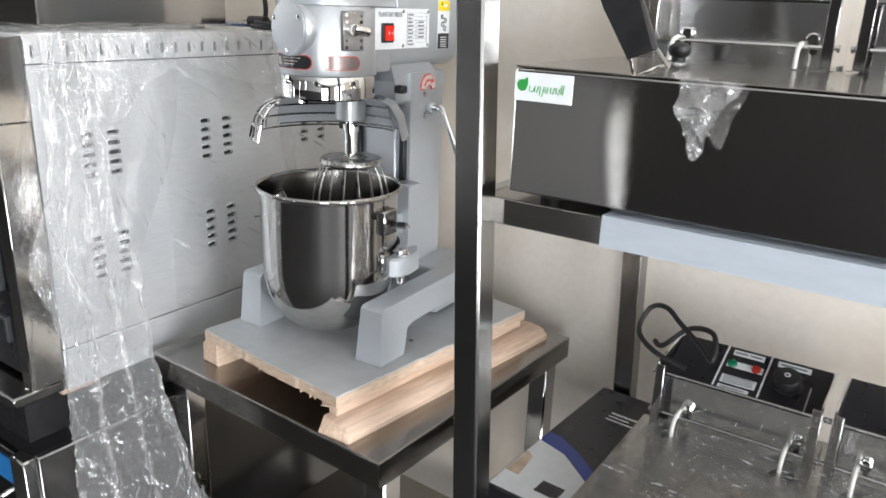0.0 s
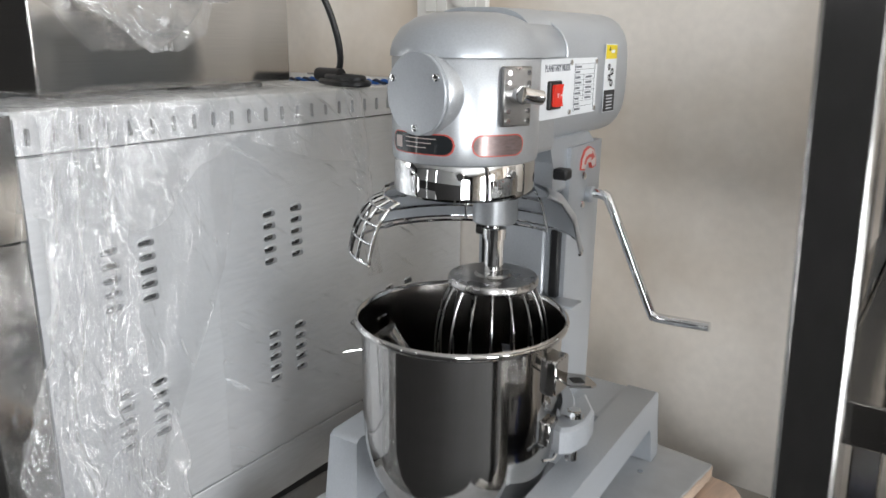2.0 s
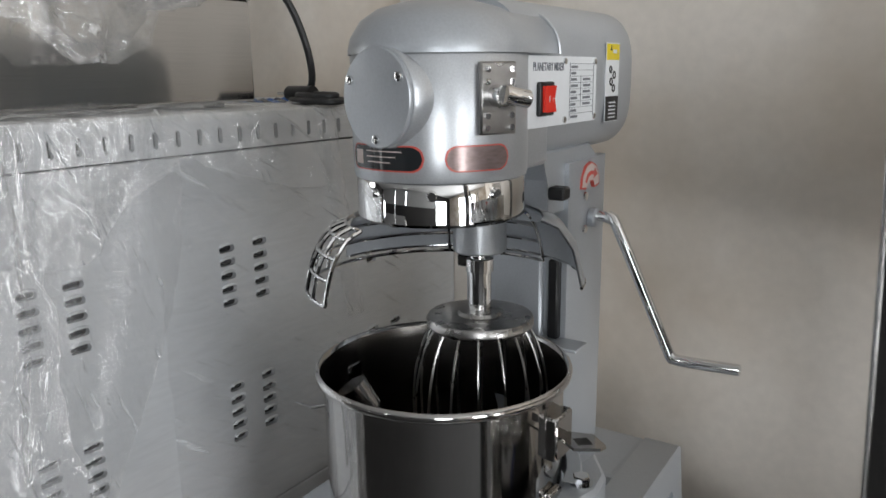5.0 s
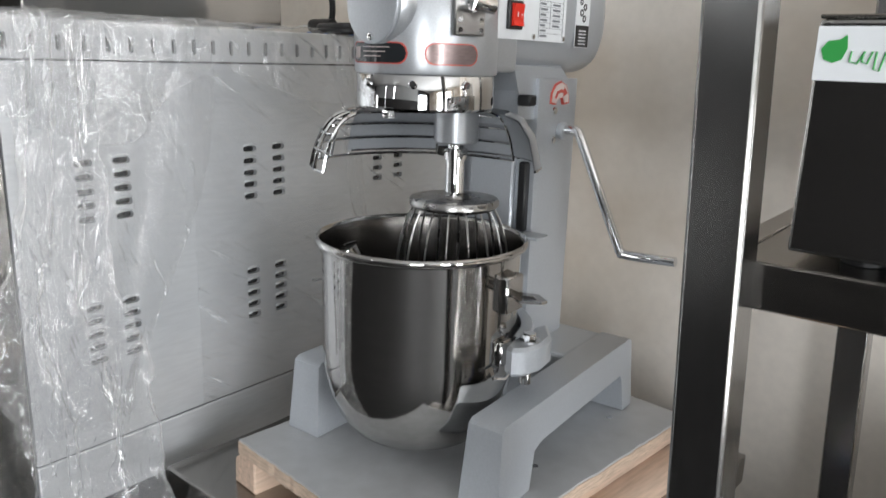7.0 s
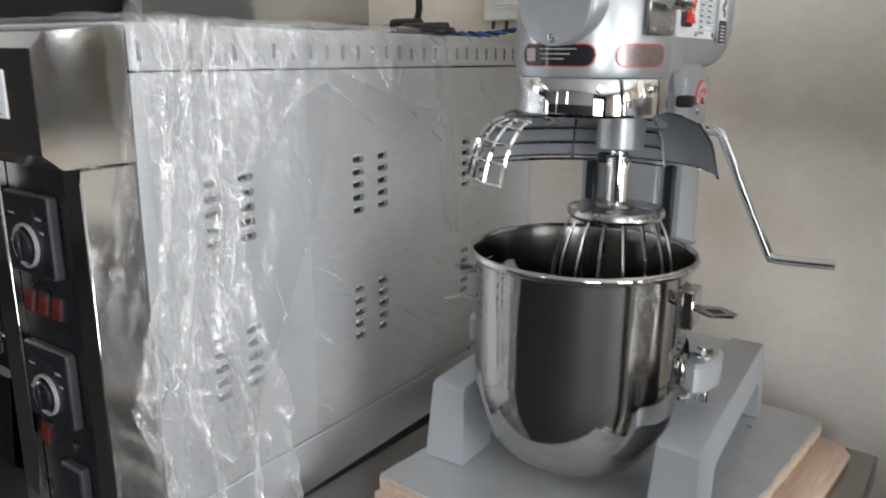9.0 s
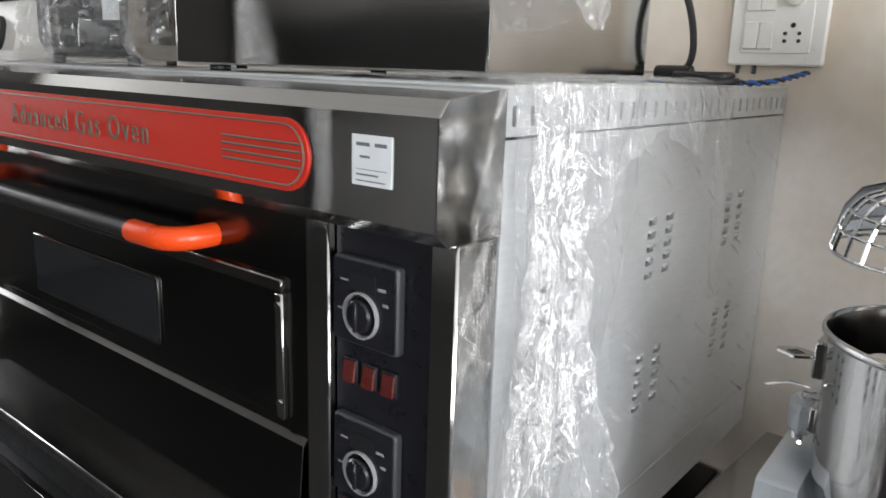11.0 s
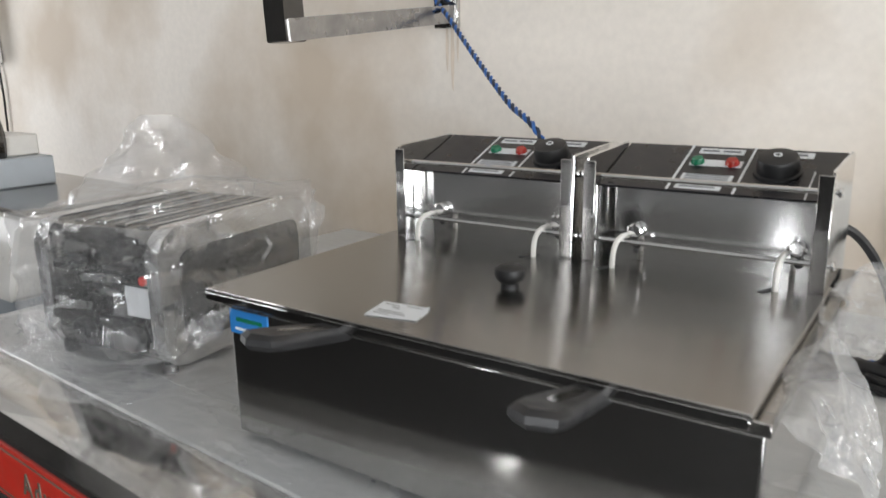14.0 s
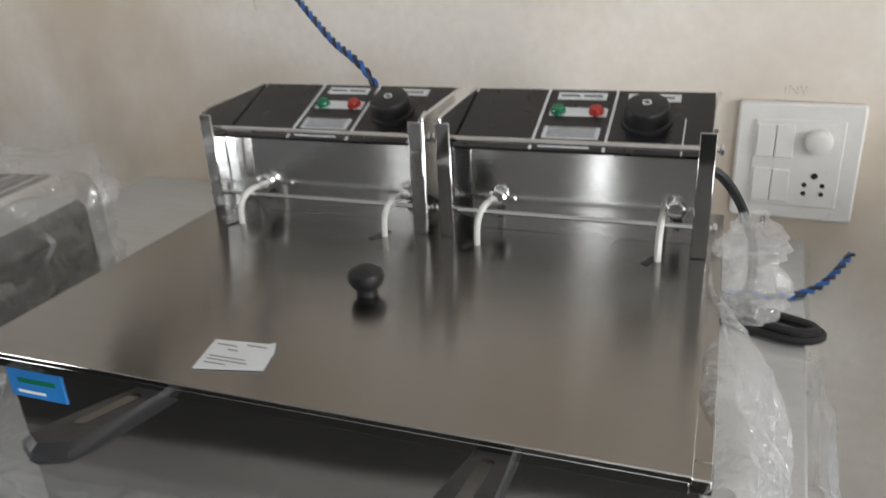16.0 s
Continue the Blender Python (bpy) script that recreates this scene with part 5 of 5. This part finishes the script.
part("wall_plate", box(-0.925, -0.868, 0.905, 0.9175, 1.785, 1.84, 0.002), M_STEEL, br)
part("bolt", disc(0.011, 0, 0.014, 6, pose(-0.888, 0.905, 1.811, 90, 0, 0), bevel=0.001), M_GOLD, br, "rusty bolt")

pts = smooth_path([Vector(p) for p in ((-1.02, 0.905, 2.35), (-0.985, 0.905, 2.05), (-0.921, 0.898, 1.857), (-0.83, 0.83, 1.80), (-0.70, 0.735, 1.725), (-0.575, 0.64, 1.662), (-0.489, 0.585, 1.622), (-0.44, 0.60, 1.50), (-0.34, 0.66, 1.365), (-0.14, 0.70, 1.3545), (-0.035, 0.709, 1.3545), (0.015, 0.75, 1.356), (0.052, 0.827, 1.372))], 26)
cable = thing("twisted_cable", "blue and dark twisted electric wire hanging from the bracket", "cable")
for ph, mt in ((0, M_BLUEWIRE), (math.pi, M_DARKWIRE)):
    hel, run = [], 0.0
    for i, p in enumerate(pts):
        if i:
            run += (p - pts[i - 1]).length
        d = (pts[min(i + 1, len(pts) - 1)] - pts[max(i - 1, 0)]).normalized()
        u = d.cross(Vector((0.3, 0.2, 1))).normalized()
        w = d.cross(u)
        a = run * 2 * math.pi / 0.030 + ph
        hel.append(p + 0.0026 * (math.cos(a) * u + math.sin(a) * w))
    part("strand", tube(hel, 0.0026, 6), mt, cable)

cord = thing("power_cord", "black fryer power cord coiled on the oven top", "power cord")
pts = [(-0.14, 0.578, 1.545), (-0.105, 0.60, 1.535), (-0.078, 0.625, 1.49), (-0.062, 0.64, 1.43), (-0.066, 0.65, 1.38), (-0.10, 0.655, 1.358)]
for k in range(2):
    o = 0.006 * k
    pts += [(-0.085 + o, 0.628 + o, 1.3565 + 0.007 * k), (-0.02, 0.602 + o, 1.3565 + 0.007 * k), (0.012 - o, 0.612, 1.3565 + 0.007 * k), (0.006 - o, 0.634 - o, 1.357 + 0.007 * k), (-0.06, 0.656 - o, 1.357 + 0.007 * k)]
part("cable", tube([Vector(p) for p in pts], 0.0052, 8, round_step=6), M_BLACK, cord)
plug = part("plug", tube([(-0.115, 0.652, 1.366), (-0.085, 0.648, 1.366), (-0.060, 0.646, 1.366)], 0.011, 12), M_BLACK, cord, "moulded black plug")
for dy in (-0.006, 0.006):
    part("plug_pin", tube([(-0.115, 0.652 + dy, 1.366), (-0.135, 0.654 + dy, 1.366)], 0.0022, 8), M_CHROME, plug)

# ---- shelving beside the mixer ----
shelf = thing("steel_shelving", "polished stainless shelving unit with blue film on its edge", "shelving")
SX0, SX1, SY0, SY1, SF = 0.7126, 2.10, 0.222, 0.842, 0.252
for x in (SX0, SX1 - 0.038):
    for y in (SY0, SY1 - 0.038):
        bm = box(x, x + 0.038, y, y + 0.038, 0.015, 1.85, 0.003)
        for v in bm.verts:
            v.co.x -= 0.040 * (v.co.z - 1.2)
        part("post", bm, M_POST, shelf, "square polished post")
        part("foot", disc(0.017, 0.0, 0.016, 14, Matrix.Translation((x + 0.066, y + 0.019, 0))), M_BLACK, shelf)
for z in (1.195, 0.628):
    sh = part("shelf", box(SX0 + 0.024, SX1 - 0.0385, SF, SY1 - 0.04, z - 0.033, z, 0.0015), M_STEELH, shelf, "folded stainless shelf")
    lean = -0.040 * (z - 1.2)
    part("end_rail", box(SX0 + lean + 0.002, SX0 + lean + 0.022, SY0 + 0.0385, SY1 - 0.0385, z - 0.033, z - 0.001, 0.001), M_TUBE, shelf)
part("blue_film", box(0.893, SX1 - 0.04, SF - 0.0012, SF + 0.0006, 1.161, 1.1975), M_BLUEFILM, shelf, "pale blue protective film")
part("blue_film", box(0.893, SX1 - 0.04, SF - 0.0008, SF + 0.05, 1.1953, 1.1975), M_BLUEFILM, shelf, "pale blue protective film")

fryer_shelf = fryer(pose(1.388, 0.258, 1.196), label="stainless twin-tank fryer with green-printed label on the steel shelf", baskets=(), W=0.62, heads=(-0.585, -0.323), knob=(-0.50, 0.21), over=0.0)
gl = part("brand_label", box(-0.6195, -0.547, -0.0014, -0.0001, 0.117, 0.149), M_PAPER, fryer_shelf, "white label with green lettering shapes")
lf = prism([(-0.6165, 0.1355), (-0.613, 0.1405), (-0.607, 0.1410), (-0.603, 0.1440), (-0.6020, 0.136), (-0.6045, 0.1295), (-0.6095, 0.1275), (-0.6145, 0.1295)], -0.0020, -0.0014, "y")
part("leaf_mark", lf, M_GREEN, gl)
for k, (w, h0, h1) in enumerate(((0.0072, 0.1275, 0.1345), (0.0045, 0.1275, 0.1345), (0.0048, 0.1235, 0.1345), (0.003, 0.1275, 0.1345), (0.0045, 0.1275, 0.1345), (0.0048, 0.1275, 0.1345), (0.0026, 0.1275, 0.138))):
    x = -0.5995 + 0.0067 * k
    part("print_mark", tube([(x, -0.0017, h1), (x - 0.0006, -0.0017, h0 + 0.001), (x + w * 0.5, -0.0017, h0), (x + w, -0.0017, h1)], 0.0006, 5), M_GREEN, gl)
lift = part("basket_handle", prism([(-0.016, 0.0), (0.016, 0.0), (0.019, 0.06), (0.017, 0.125), (-0.017, 0.125), (-0.019, 0.06)], -0.007, 0.007, "y", 0.003), M_BLACK, fryer_shelf, "black basket handle standing up")
lift.matrix_basis = Matrix.Translation((-0.470, -0.004, 0.178)) @ pose(0, 0, 0, 18, -22, 0)
part("handle_wire", tube([(-0.012, 0, 0.012), (-0.020, 0.004, -0.022), (0.0, 0.03, -0.026), (0.018, 0.004, -0.022), (0.012, 0, 0.012)], 0.0022, 6), M_CHROME, lift)


def shelf_bag(u, v):
    x = -0.428 + 0.066 * u
    k = math.sin(math.pi * (0.1 + 0.8 * u))
    return (x + 0.015 * v * (0.5 - u) * 2, -0.010 - 0.018 * math.sin(1.57 * v), 0.158 - 0.078 * v * (0.35 + 0.65 * k)), (0, -1, 0), 0.5 + v


solid("plastic_bag", crumple(30, 36, shelf_bag, 31, 0.009, 26.0), M_BAGW, "scrap of milky plastic hanging over the fryer front", "plastic bag", m=fryer_shelf.matrix_world.copy(), smooth=25)

fryer_low = fryer(pose(1.387, 0.275, 0.628), label="stainless twin-tank fryer under clear film on the lower shelf", baskets=(), knob=(-0.20, 0.10))
low = thing("loose_cord", "black power cord looped over the lower fryer's head", "power cord")
part("cable", tube([Vector(p) for p in ((0.93, 0.56, 0.895), (0.875, 0.57, 0.905), (0.838, 0.60, 0.92), (0.846, 0.62, 0.955), (0.872, 0.62, 0.962), (0.900, 0.61, 0.945), (0.94, 0.59, 0.925), (0.965, 0.57, 0.915), (0.955, 0.60, 0.945), (0.915, 0.61, 0.94), (0.88, 0.60, 0.905), (0.86, 0.62, 0.90))], 0.0042, 8, round_step=7), M_BLACK, low)


def low_film(u, v):
    return (-0.505 + 0.50 * u, 0.0 + 0.29 * v, 0.164 + 0.004 * math.sin(9 * u + 4 * v)), (0, 0, 1), 1.0


solid("protective_film", crumple(60, 40, low_film, 17, 0.006, 16.0), M_FILM, "clear film lying over the lower fryer's lid", "plastic film", m=fryer_low.matrix_world.copy(), smooth=25)

carton = thing("printed_carton", "black, blue and white printed carton on the lower shelf", "box", pose(0.695, 0.375, 0.628, 0, 0, -3))
part("box", box(0.0, 0.165, 0.0, 0.42, 0.0, 0.066, 0.003), M_BLACKP, carton, "glossy black carton")
part("white_field", prism([(0.004, 0.004), (0.161, 0.004), (0.161, 0.075), (0.06, 0.15), (0.004, 0.165)], 0.0662, 0.0668, "z"), M_PAPER, carton)
part("blue_band", prism([(0.004, 0.166), (0.06, 0.151), (0.161, 0.076), (0.161, 0.105), (0.08, 0.168), (0.03, 0.195), (0.004, 0.198)], 0.0662, 0.0669, "z"), M_BLUEB, carton)
part("product_picture", prism(pill(0.055, 0.125, 0.02, 0.075, 0.008), 0.0669, 0.0674, "z"), M_PAPER, carton)
part("picture_window", box(0.07, 0.11, 0.03, 0.062, 0.0674, 0.0678), M_BLACKP, carton)
part("orange_patch", prism([(0.006, 0.05), (0.03, 0.05), (0.022, 0.11), (0.006, 0.12)], 0.0669, 0.0673, "z"), M_PLY, carton)
bars([(0.06, 0.11, 0.33, 0.336), (0.06, 0.10, 0.318, 0.322), (0.06, 0.12, 0.306, 0.310), (0.115, 0.125, 0.352, 0.362)], M_PAPER, "print", carton, "z", 0.0662)

# ---- further along the wall ----
mach = thing("dough_machine", "large pale grey machine with coloured push buttons", "machine", pose(-1.637, 0.216, 0.2714) @ Matrix.Scale(0.82, 4))
part("body", box(0.0, 0.42, 0.0, 0.42, -0.331, 1.33, 0.02, 3), M_GREYBLUE, mach, "pale blue-grey casing")
part("console", prism([(-0.012, 1.300), (-0.012, 1.325), (0.015, 1.445), (0.035, 1.462), (0.40, 1.462), (0.40, 1.300)], -0.01, 0.43, "x", 0.008), M_WHITE, mach, "white sloped console")
cpan = part("button_panel", prism(pill(0.11, 0.36, 1.335, 1.425, 0.035, 6), -0.014, 0.0, "y", 0.001), M_BLACK, mach, "black oval button panel")
cpan.matrix_basis = Matrix.Translation((0, 0.002, 1.38)) @ pose(0, 0, 0, -12) @ Matrix.Translation((0, 0, -1.38))
for x, z, r, mt in ((0.30, 1.378, 0.024, M_REDL), (0.262, 1.402, 0.015, M_GREENL), (0.205, 1.372, 0.020, M_CHROME), (0.165, 1.396, 0.018, M_WHITE), (0.150, 1.358, 0.018, M_CHROME)):
    part("push_button", disc(r, 0, 0.022, 22, pose(x, -0.014, z, 90, 0, 0), bevel=0.005), mt, cpan)
part("top_plate", box(-0.32, 0.38, 0.05, 0.40, 1.463, 1.475, 0.004), M_STEELH, mach, "grey steel deck")
part("blade_housing", disc(0.10, 0, 0.07, 30, pose(-0.10, 0.20, 1.59, 90, 0, 0), bevel=0.01), M_DARKSTEEL, mach)
crt = thing("white_cartons", "white cartons stacked on the grey machine", "box", pose(-1.73, 0.34, 1.4812))
part("carton", box(0, 0.11, 0, 0.12, 0.0, 0.06, 0.003), M_GREYBLUE, crt)
part("carton", box(-0.05, 0.07, 0.01, 0.11, 0.061, 0.105, 0.003), M_WHITE, crt)
tv = thing("wall_screen", "black screen hung high on the wall with a dangling wire", "screen", pose(-3.0, WALL_Y, 1.75))
part("case", box(-0.75, 0.10, -0.06, -0.001, 0.0, 0.5, 0.008, 2), M_BLACK, tv)
part("bezel", box(0.085, 0.104, -0.066, -0.005, -0.004, 0.5, 0.003), M_WHITE, tv)
part("wire", tube([(0.07, -0.01, 0.0), (0.075, -0.01, -0.15), (0.05, -0.01, -0.4)], 0.004, 6, round_step=5), M_BLACK, tv)
